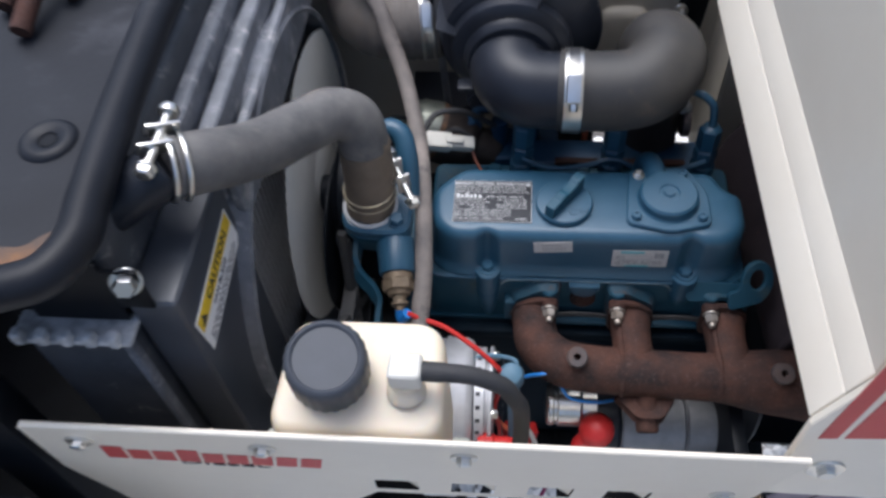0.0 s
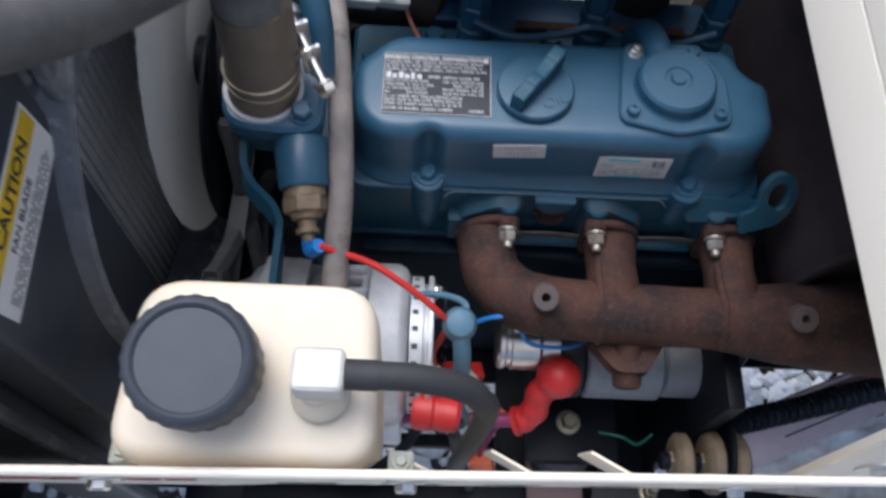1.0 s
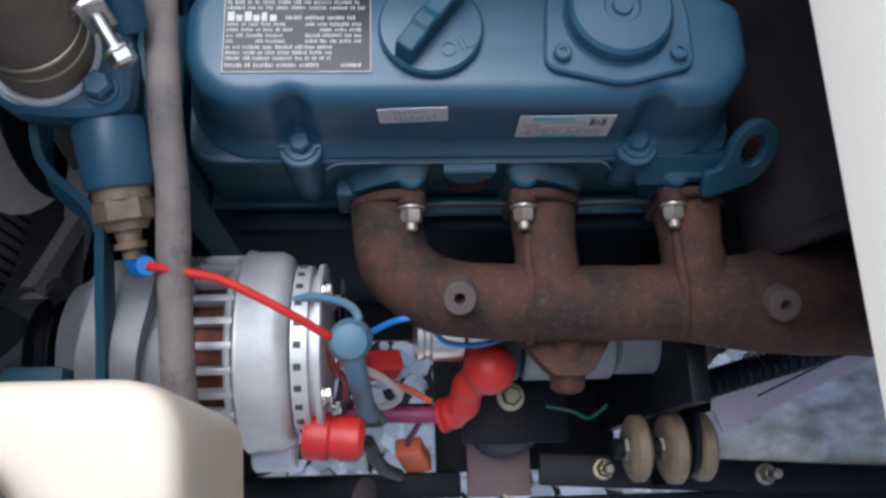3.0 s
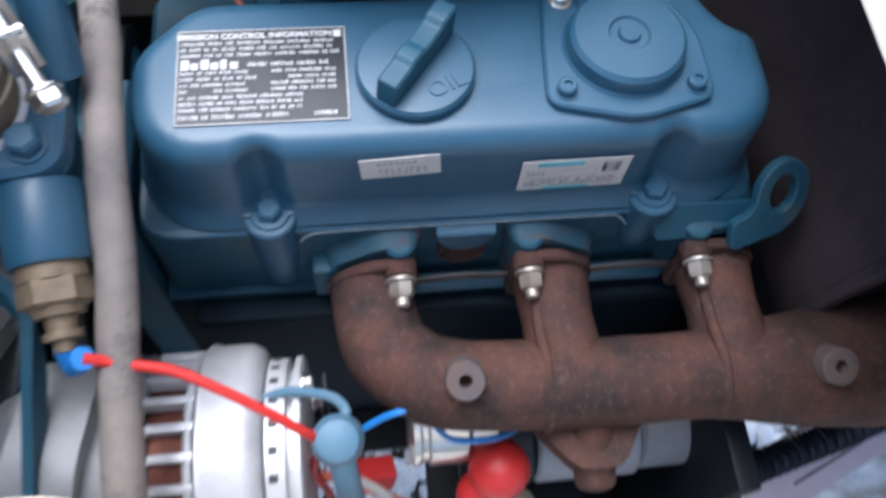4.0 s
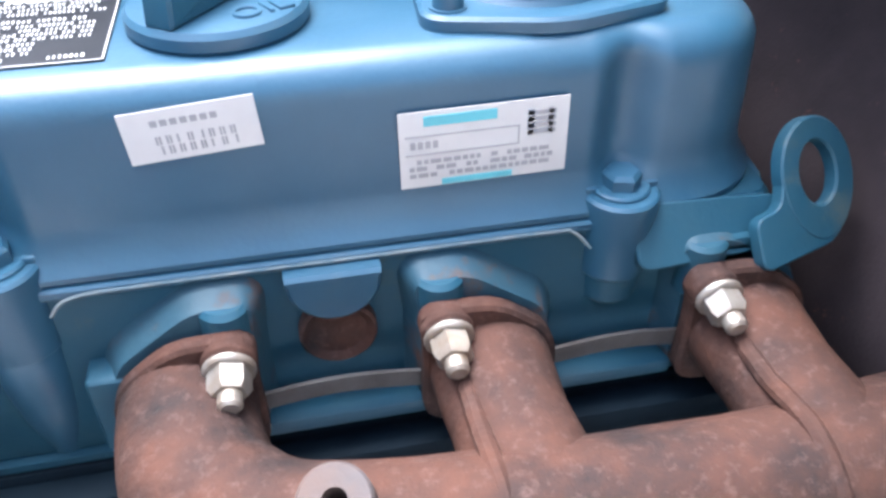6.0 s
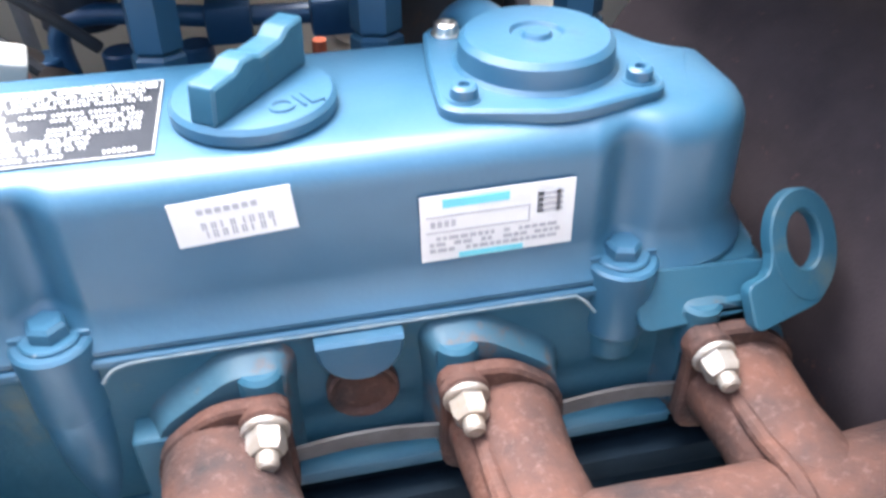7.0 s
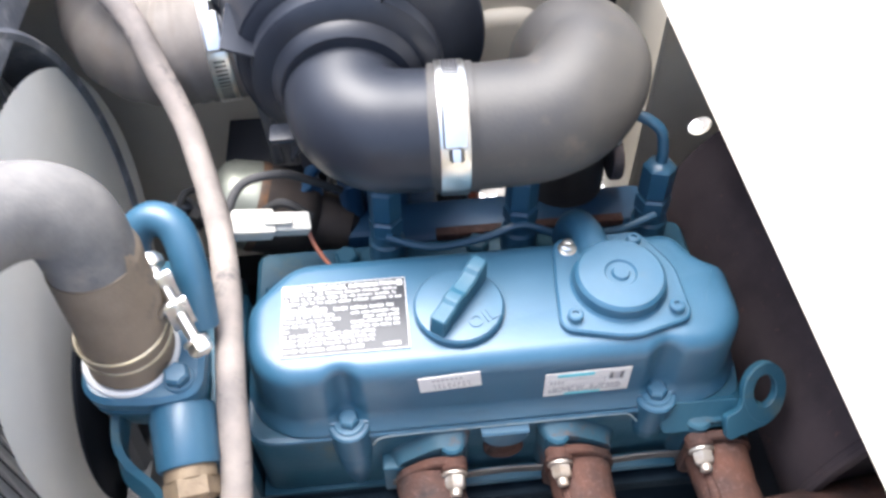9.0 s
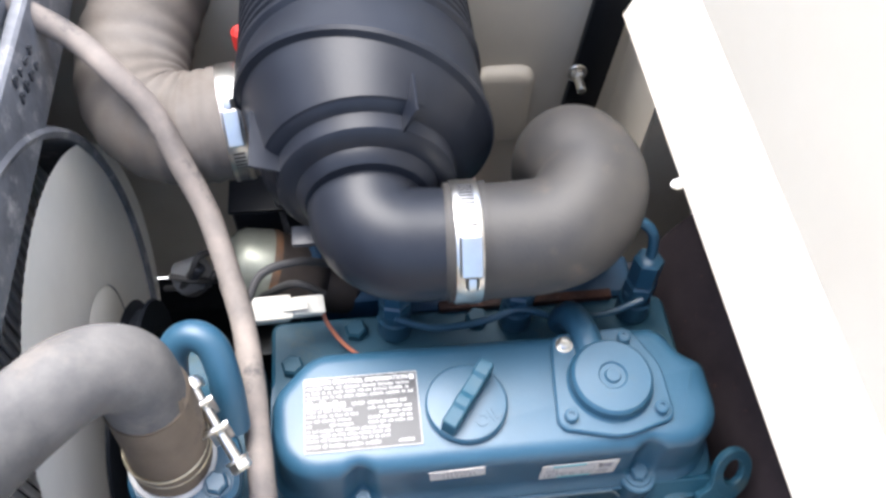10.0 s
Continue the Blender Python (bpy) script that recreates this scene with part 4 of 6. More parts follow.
def info_plate():
    m = frame_at((0.0036, 0.0405, 0.8982), (1, 0, 0), (0, 1, 0))
    pl = part("information_plate", box((-0.0368, -0.0252, 0), (0.0368, 0.0252, 0.0005), 0, m=m), PLATE_DARK, cover, "black glossy plate with white print", smooth=0)
    up = m @ Matrix.Translation((0, 0, 0.0005))
    lettering("plate_heading", "EMISSION CONTROL INFORMATION", 0.0041, up @ Matrix.Translation((-0.003, 0.0214, 0.0001)), INK_WHITE, pl, 0.0001, "the words emission control information", bold=0.00012)
    rows = [(0.0315, 0.0195, 0.0348, 0.0232)]
    rng = random.Random(2)
    def line(x, x1, y, h, fill=1.0):
        """A line of small print: words of plain strokes, with a gap here and there."""
        while x < x1 - 0.003:
            n = rng.randint(2, 8)
            if rng.random() < fill:
                for k in range(n):
                    q = x + k * h * 0.62
                    if q + h * 0.46 < x1:
                        rows.append((q, y, q + h * rng.uniform(0.20, 0.34), y + h * rng.uniform(0.70, 1.0)))
            x += n * h * 0.62 + h * 0.55
    for y in (0.0168, 0.0136, 0.0104):
        line(-0.035, 0.0345, y, 0.0021)
    # the maker's mark as plain strokes, and a line beside it
    for i, (w, h) in enumerate(((0.0034, 0.0052), (0.0030, 0.0034), (0.0034, 0.0052), (0.0032, 0.0034), (0.0026, 0.0048), (0.0032, 0.0034))):
        x = -0.0348 + 0.0042 * i
        rows.append((x, 0.0038, x + w, 0.0038 + h))
    line(-0.006, 0.030, 0.0046, 0.0023)
    for k, y in enumerate((0.0010, -0.0022, -0.0054, -0.0086)):
        line(-0.035, -0.006 + 0.004 * (k % 2), y, 0.0020, 0.85)
        line(0.004, 0.032, y, 0.0020, 0.8)
    for y in (-0.0120, -0.0151, -0.0182):
        line(-0.035, 0.018, y, 0.0020, 0.95)
    line(-0.035, 0.012, -0.0222, 0.0023)
    line(0.022, 0.0345, -0.0222, 0.0023)
    part("plate_print", bars(up, rows, th=0.0002), INK_WHITE, pl, smooth=0)
    rim = bmesh.new()
    for r in ((-0.0366, -0.0250, 0.0366, -0.0246), (-0.0366, 0.0246, 0.0366, 0.0250), (-0.0366, -0.025, -0.0362, 0.025), (0.0362, -0.025, 0.0366, 0.025)):
        bars(up, [r], rim, 0.0001)
    part("plate_border", rim, INK_WHITE, pl, smooth=0)


info_plate()


def front_labels():
    m = frame_at((0.0608, -0.0006, 0.8838), (0.9955, 0, 0.075), (-0.075, 0, 0.995))
    a = part("number_label", box((-0.0177, -0.0076, 0), (0.0177, 0.0076, 0.0003), 0, m=m), LABEL_WHITE, cover, "white paper label with grey print", smooth=0)
    up = m @ Matrix.Translation((0, 0, 0.0003))
    rows = [(-0.010 + 0.0026 * i, 0.0028, -0.0082 + 0.0026 * i, 0.0046) for i in range(7)]
    rows += [(-0.0098 + 0.0028 * i + 0.0009 * k, -0.0056 + 0.003 * j, -0.0092 + 0.0028 * i + 0.0009 * k, -0.0032 + 0.003 * j) for i in range(8) for k in (0, 1) for j in (0, 1) if (i * 5 + k * 3 + j) % 7]
    part("label_print", bars(up, rows), INK_GREY, a, smooth=0)
    m = frame_at((0.1412, -0.0008, 0.8702), (0.9995, 0, 0.015), (-0.015, 0, 0.9995))
    b = part("model_label", box((-0.0252, -0.0125, 0), (0.0252, 0.0125, 0.0003), 0, m=m), LABEL_WHITE, cover, "white label with turquoise bands", smooth=0)
    up = m @ Matrix.Translation((0, 0, 0.0003))
    part("turquoise_band", bars(up, [(-0.018, 0.0078, 0.0035, 0.011), (-0.013, -0.0122, 0.0085, -0.0102)]), INK_CYAN, b, smooth=0)
    rng = random.Random(8)
    rows = [(-0.022 + 0.0022 * i, 0.0006, -0.0205 + 0.0022 * i, 0.0030) for i in range(4)]
    for y in (-0.0045, -0.0068, -0.0091):
        x = -0.0225
        while x < 0.020:
            w = rng.uniform(0.0012, 0.0032)
            if rng.random() < 0.85:
                rows.append((x, y, x + w, y + 0.0014))
            x += w + 0.0006
    rows += [(-0.0235, 0.0045, 0.010, 0.0049), (-0.0235, -0.0015, 0.010, -0.0011), (0.010, -0.0015, 0.0104, 0.0049)]
    part("label_print", bars(up, rows), INK_GREY, b, smooth=0)
    part("code_patch", bars(up, [(0.0128, 0.0012 + 0.0021 * j, 0.0212, 0.0026 + 0.0021 * j) for j in range(4)] + [(0.0128, 0.0010, 0.0146, 0.0094), (0.0190, 0.0010, 0.0204, 0.0094)]), INK_GREY, b, smooth=0)


front_labels()


# ---- exhaust ----
def manifold():
    t = thing("exhaust_manifold", "rusty brown cast-iron exhaust manifold", "exhaust manifold", at=(0.15, -0.06, 0.76))
    # log with its left end swept up into the first port
    log = [(0.046, -0.019, 0.802), (0.0465, -0.036, 0.801), (0.053, -0.058, 0.799), (0.074, -0.073, 0.797), (0.105, -0.078, 0.796), (0.16, -0.08, 0.795), (0.22, -0.08, 0.793), (0.28, -0.079, 0.786), (0.36, -0.072, 0.772)]
    body = tube(log, lambda f: 0.0225 + 0.07 * max(0, f - 0.74) if f > 0.4 else 0.0205 + 0.005 * f, 28, 10, wobble=0.03)
    part("log_pipe", body, RUST, t)
    for x in PORTS[1:]:
        part("runner", tube([(x, -0.019, 0.801), (x, -0.040, 0.800), (x + 0.001, -0.058, 0.798), (x + 0.002, -0.078, 0.796)], lambda f: 0.0185 + 0.004 * abs(f - 0.45), 24, 6, wobble=0.03), RUST, t)
        part("seam_rib", tube([(x - 0.012, -0.030, 0.8125), (x - 0.012, -0.056, 0.812), (x - 0.012, -0.080, 0.8155), (x - 0.011, -0.098, 0.8045), (x - 0.011, -0.1005, 0.79)], 0.0032, 10, 5), RUST, t)
    for x in PORTS:
        nx = min(STUDS, key=lambda s: abs(s - x))
        o = rounded([(x - 0.0225, 0.778, 0.012), (x + 0.0225, 0.778, 0.012), (x + 0.0215, 0.812, 0.010), (max(nx + 0.009, x + 0.002), 0.8275, 0.008), (min(nx - 0.009, x - 0.002), 0.8275, 0.008), (x - 0.0215, 0.812, 0.010)])
        part("port_flange", stack(o, [(0.0185, 0.0010), (0.0192, 0), (0.0235, 0), (0.0245, 0.0014)], lambda a, b, h: Vector((a, -h, b))), RUST, t)
    for x in STUDS:
        part("stud_boss", cyl((x, -0.018, 0.8205), (x, -0.0275, 0.8205), 0.0082), RUST, t)
        n = part("flange_nut", hex_head((x, -0.0275, 0.8205), (0, -1, -0.12), 0.0064, 0.0078, washer=0.0078), NUT, t, "pale plated flange nut")
        part("stud_end", cyl((x, -0.034, 0.8197), (x, -0.0415, 0.8187), 0.0036, 14), NUT, n)
    for p, d in (((0.0868, -0.074, 0.808), (-0.06, -0.42, 0.9)), ((0.269, -0.080, 0.803), (0.0, -0.42, 0.9))):
        q = Vector(p) + Vector(d).normalized() * 0.023
        part("tapped_boss", lathe(p, Vector(q) - Vector(p), [(0, 0.0105), (0.0225, 0.0094), (0.0235, 0.0086), (0.0235, 0.0032), (0.008, 0.003), (0.008, 0)], 26), RUST_GREY, t)
    part("outlet_web", slab(rounded([(0.125, -0.095, 0.004), (0.178, -0.095, 0.004), (0.164, -0.118, 0.005), (0.144, -0.118, 0.005)]), 0.772, 0.785, bevel=0.003), RUST, t)
    part("outlet_stub", cyl((0.152, -0.09, 0.784), (0.154, -0.127, 0.766), 0.0125, 22, 0.002, r1=0.0105), RUST, t)
    part("plug_stub", cyl((0.0335, -0.0195, 0.797), (0.024, -0.0195, 0.797), 0.0035), NUT, t)


manifold()


def muffler():
    t = thing("muffler", "large brown heat-stained steel muffler", "muffler", at=(0.36, 0.1, 0.68))
    c = Vector((0.394, -0.058, 0.79))
    d = Vector((-0.16, 1, 0)).normalized()
    r = 0.116
    part("drum", lathe(c, d, [(0.026, 0), (0.026, r - 0.012), (0.020, r - 0.004), (0.021, r), (0.028, r), (0.030, r - 0.002), (0.259, r - 0.002), (0.268, r - 0.005), (0.277, r - 0.018), (0.283, r - 0.05), (0.285, 0)], 72), MUFFLER, t)
    part("end_rim", ring(c + d * 0.0235, d, r - 0.001, 0.003, 72, 8), MUFFLER, t)


muffler()


# ---- thermostat housing, sensor, water pump ----
def thermostat():
    t = thing("thermostat_housing", "blue painted thermostat housing with a hose neck", "thermostat housing", at=(-0.1, 0.01, 0.845))
    up = Vector((0.02, -0.10, 0.99)).normalized()
    c = Vector((-0.102, 0.012, 0.912))
    m = frame_at(c, (1, 0, 0), up.cross(Vector((1, 0, 0))))
    o = rounded([(-0.03, -0.026, 0.02), (0.012, -0.03, 0.02), (0.034, -0.026, 0.014), (0.034, 0.012, 0.014), (0.01, 0.034, 0.02), (-0.028, 0.032, 0.014)], seg=7)
    pl = lambda x, y, h: m @ Vector((x, y, h))
    part("lower_flange", stack(o, [(-0.030, 0.006), (-0.012, 0.003), (-0.004, 0), (0.0, 0.0), (0.0012, 0.0015)], pl), BLUE_DIRTY, t)
    part("upper_flange", stack(o, [(0.0016, 0.0015), (0.003, 0), (0.010, 0), (0.0125, 0.003)], pl), BLUE, t)
    part("neck", lathe(m @ Vector((-0.004, 0.0, 0.010)), up, [(0, 0), (0, 0.0235), (0.003, 0.0205), (0.008, 0.0185), (0.024, 0.018), (0.024, 0)], 32), BLUE, t)
    part("sealant_bead", ring(m @ Vector((-0.004, 0.0, 0.0128)), up, 0.0232, 0.0022, 40, 8), LABEL_WHITE, t, "smeared white sealant")
    for x, y in ((0.022, -0.017), (-0.024, 0.022)):
        part("bolt", hex_head(m @ Vector((x, y, 0.0125)), up, 0.0068, 0.0065, washer=0.0082), BLUE, t)
    # loop pipe behind the neck
    part("bypass_pipe", tube([(-0.105, 0.045, 0.93), (-0.103, 0.062, 0.955), (-0.092, 0.068, 0.965), (-0.079, 0.062, 0.962), (-0.073, 0.045, 0.945), (-0.072, 0.028, 0.92)], 0.0095, 16), BLUE, t)
    # sensor turret pointing forward and down
    a, d = Vector((-0.083, -0.012, 0.902)), Vector((0.14, -0.94, -0.32)).normalized()
    part("sensor_turret", lathe(a, d, [(0, 0), (0, 0.0165), (0.004, 0.0175), (0.030, 0.0165), (0.032, 0.0155), (0.032, 0)], 30), BLUE, t)
    s = thing("temperature_sensor", "dusty brass temperature sensor with a blue terminal", "sensor", at=a + d * 0.03)
    part("collar", lathe(a + d * 0.032, d, [(0, 0.0135), (0.006, 0.0135), (0.007, 0.012), (0.007, 0)], 26), BRASS, s)
    part("hex", lathe(a + d * 0.038, d, [(0, 0.0145), (0.009, 0.0145), (0.0105, 0.0125), (0.0105, 0)], 6), BRASS, s)
    part("neck", lathe(a + d * 0.048, d, [(0, 0.011), (0.004, 0.0095), (0.004, 0.0065), (0.010, 0.0055), (0.010, 0.0075), (0.013, 0.0075), (0.013, 0.0045), (0.018, 0.004), (0.018, 0)], 22), BRASS, s)
    e = a + d * 0.064
    part("terminal", tube([e, e + Vector((0.001, -0.005, -0.008)), (-0.0665, -0.078, 0.884)], 0.0046, 14), BLUE_WIRE, s)
    w = part("sensor_wire", tube([(-0.0665, -0.078, 0.884), (-0.056, -0.0785, 0.877), (-0.036, -0.081, 0.869), (-0.017, -0.089, 0.861), (0.002, -0.098, 0.849), (0.016, -0.104, 0.833), (0.028, -0.103, 0.80), (0.03, -0.095, 0.74), (0.03, -0.10, 0.68)], 0.0023, 12), RED_WIRE)
    tagged(w, "thin red wire running from the temperature sensor", "wire")


thermostat()


def hose_assembly():
    pts = [(-0.204, -0.106, 1.100), (-0.186, -0.088, 1.088), (-0.166, -0.05, 1.06), (-0.145, -0.012, 1.043), (-0.124, 0.012, 1.036), (-0.108, 0.022, 1.02), (-0.103, 0.018, 0.99), (-0.103, 0.013, 0.955), (-0.1055, 0.0105, 0.9245)]
    t = thing("radiator_hose", "dusty black rubber radiator hose with an S bend", "hose", at=pts[4])
    part("hose_body", tube(pts, lambda f: 0.0215 if f > 0.03 else 0.0225, 32, 10, wobble=0.025), RUBBER, t)
    part("hose_end", tube([(-0.1031, 0.0185, 0.995), *pts[6:]], lambda f: 0.0219 + 0.0006 * min(1, f * 5), 32, 10, wobble=0.02), RUBBER_BROWN, t, "brown stained hose end")


hose_assembly()


def spring_clamp(name, p, d, radius, bolt_at, bolt_d, label, wire=0.001, metal=ZINC_DULL):
    """Two wire rings drawn together by a long screw between two lugs."""
    t = thing(name, label, "hose clamp", at=p)
    p, d = Vector(p), Vector(d).normalized()
    for s in (-0.0045, 0.0045):
        part("wire_ring", ring(p + d * s, d, radius + 0.0004, wire, 40, 8), metal, t)
    b, bd = Vector(bolt_at), Vector(bolt_d).normalized()
    part("screw", cyl(b - bd * 0.026, b + bd * 0.026, 0.0032, 14), ZINC, t)
    part("screw_head", lathe(b + bd * 0.024, bd, [(0, 0), (0, 0.0068), (0.004, 0.0072), (0.007, 0.0055), (0.008, 0.0025), (0.008, 0)], 20), ZINC, t)
    part("screw_nut", hex_head(b - bd * 0.02, -bd, 0.0062, 0.006, washer=0.0068), ZINC, t)
    side = bd.cross(d).normalized()
    for s in (-0.004, 0.012):
        m = frame_at(b + bd * s, d, side)
        part("lug", box((-0.011, -0.006, -0.0012), (0.011, 0.006, 0.0012), 0.0008, m=m), ZINC, t)
        part("hook", tube([b + bd * s + d * 0.009 + side * 0.005, b + bd * s + d * 0.010 - side * 0.004, b + bd * (s + 0.004) - side * 0.010], 0.0018, 8), ZINC, t)


spring_clamp("hose_clamp", (-0.200, -0.103, 1.098), (-0.8, -0.5, 0.3), 0.0225, (-0.2045, -0.1035, 1.121), (0.05, 0.99, 0.07), "zinc-plated wire hose clamp with a long screw", 0.0019, ZINC)
spring_clamp("hose_clamp", (-0.1043, 0.012, 0.944), (0, -0.05, 1), 0.0225, (-0.0745, 0.014, 0.957), (-0.45, 0.75, 0.35), "wire hose clamp with a brass-coloured screw on the hose end")


def vent_hose():
    pts = [(-0.33, 0.325, 1.045), (-0.27, 0.300, 1.046), (-0.232, 0.287, 1.043), (-0.203, 0.276, 1.039), (-0.168, 0.267, 1.017), (-0.142, 0.243, 1.006), (-0.121, 0.226, 0.985), (-0.107, 0.204, 0.958), (-0.093, 0.180, 0.932), (-0.079, 0.136, 0.912), (-0.070, 0.098, 0.905), (-0.0645, 0.060, 0.902),
           (-0.058, 0.0, 0.904), (-0.0555, -0.04, 0.889), (-0.0565, -0.07, 0.875), (-0.057, -0.10, 0.862), (-0.0575, -0.124, 0.85), (-0.058, -0.1385, 0.838)]
    t = thing("vent_hose", "pale dusty rubber vent hose crossing in front of the engine", "hose", at=pts[9])
    part("hose_body", tube(pts, 0.0082, 20, 9, wobble=0.06), RUBBER_PALE, t)
    part("hose_end", tube(pts[-3:], 0.0086, 20, 9), RUBBER_PALE, t)


vent_hose()


# ---- fan, pulley, belt ----
def fan():
    c = Vector((-0.1885, 0.1434, 0.8132))
    t = thing("cooling_fan", "cream plastic cooling fan with wide blades", "fan", at=c)
    part("hub", lathe(c + Vector((-0.014, 0, 0)), (1, 0, 0), [(0, 0), (0, 0.050), (0.002, 0.0513), (0.0130, 0.0513), (0.0137, 0.050), (0.0137, 0)], 48), CREAM, t)
    for k in range(8):
        bm = bmesh.new()
        a0 = 2 * math.pi * k / 8 + 0.2
        g = []
        for i in range(9):
            f = i / 8
            r = 0.0515 + (0.160 - 0.0515) * f
            row = []
            for j in range(9):
                u = j / 8 - 0.5
                wide = 0.7852
                a = a0 + u * wide + 0.08 * f * f
                x = 0.0
                row.append(bm.verts.new(c + Vector((x, r * math.cos(a), r * math.sin(a)))))
            g.append(row)
        for i in range(8):
            for j in range(8):
                bm.faces.new((g[i][j], g[i + 1][j], g[i + 1][j + 1], g[i][j + 1]))
        bmesh.ops.solidify(bm, geom=bm.faces[:], thickness=0.0022)
        part("blade", bm, CREAM, t)
    p = thing("water_pump_pulley", "black belt pulley in front of the fan", "pulley", at=(-0.148, 0.075, 0.84))
    part("disc", lathe((-0.157, 0.10, 0.835), (1, 0, 0), [(0, 0), (0, 0.062), (0.001, 0.064), (0.004, 0.057), (0.010, 0.057), (0.013, 0.064), (0.015, 0.063), (0.015, 0.04), (0.008, 0.036), (0.008, 0)], 44), BLACK_PAINT, p)
    part("drive_plate", lathe((-0.1655, 0.085, 0.79), (1, 0, 0), [(0, 0), (0, 0.086), (0.001, 0.0875), (0.003, 0.0875), (0.004, 0.086), (0.004, 0)], 64), BLACK_PAINT, p)
    part("shaft", cyl((-0.18, 0.10, 0.835), (-0.07, 0.10, 0.835), 0.02), BLACK_PAINT, p)
    part("pump_body", cyl((-0.128, 0.095, 0.835), (-0.095, 0.095, 0.835), 0.04, 30, 0.004), BLUE_DIRTY, p)
    q = thing("crank_pulley", "black crankshaft pulley low on the engine front", "pulley", at=(-0.148, 0.06, 0.62))
    part("disc", lathe((-0.157, 0.06, 0.62), (1, 0, 0), [(0, 0), (0, 0.062), (0.001, 0.064), (0.004, 0.058), (0.010, 0.058), (0.013, 0.064), (0.015, 0.063), (0.015, 0.03), (0.05, 0.03), (0.05, 0)], 44), BLACK_PAINT, q)
    # belt round three pulleys (y, z, radius)
    wheels = [(0.10, 0.835, 0.0625), (0.06, 0.62, 0.0625), (-0.095, 0.79, 0.033)]
    pts = []
    for i in range(3):
        (ay, az, ar), (by, bz, br) = wheels[i], wheels[(i + 1) % 3]
        d = Vector((by - ay, bz - az))
        L = d.length
        d /= L
        nrm = Vector((d.y, -d.x))
        k = (ar - br) / L
        nn = nrm * math.sqrt(1 - k * k) + d * k
        pts.append(((ay, az, ar), nn, (by, bz, br)))
    path = []
    for i in range(3):
        (ay, az, ar), nn, (by, bz, br) = pts[i]
        path.append(Vector((ay, az)) + nn * ar)
        path.append(Vector((by, bz)) + nn * br)
        n2 = pts[(i + 1) % 3][1]
        a0, a1 = math.atan2(nn.y, nn.x), math.atan2(n2.y, n2.x)
        while a1 > a0:
            a1 -= 2 * math.pi
        if a0 - a1 > math.pi * 1.7:
            a1 += 2 * math.pi
        for s in range(1, 12):
            a = a0 + (a1 - a0) * s / 12
            path.append(Vector((by + br * math.cos(a), bz + br * math.sin(a))))
    bm = bmesh.new()
    n = len(path)
    rings = []
    for i in range(n):
        tg = (path[(i + 1) % n] - path[i - 1]).normalized()
        nr = Vector((-tg.y, tg.x))
        o, q2 = path[i] + nr * 0.003, path[i] - nr * 0.005
        rings.append([bm.verts.new((x, v.x, v.y)) for x, v in ((-0.1565, o), (-0.1425, o), (-0.146, q2), (-0.153, q2))])
    for i in range(n):
        a, b = rings[i], rings[(i + 1) % n]
        for k in range(4):
            bm.faces.new((a[k], a[(k + 1) % 4], b[(k + 1) % 4], b[k]))
    tagged(part("fan_belt", bm, BELT), "dusty black V-belt over the engine pulleys", "belt")


fan()


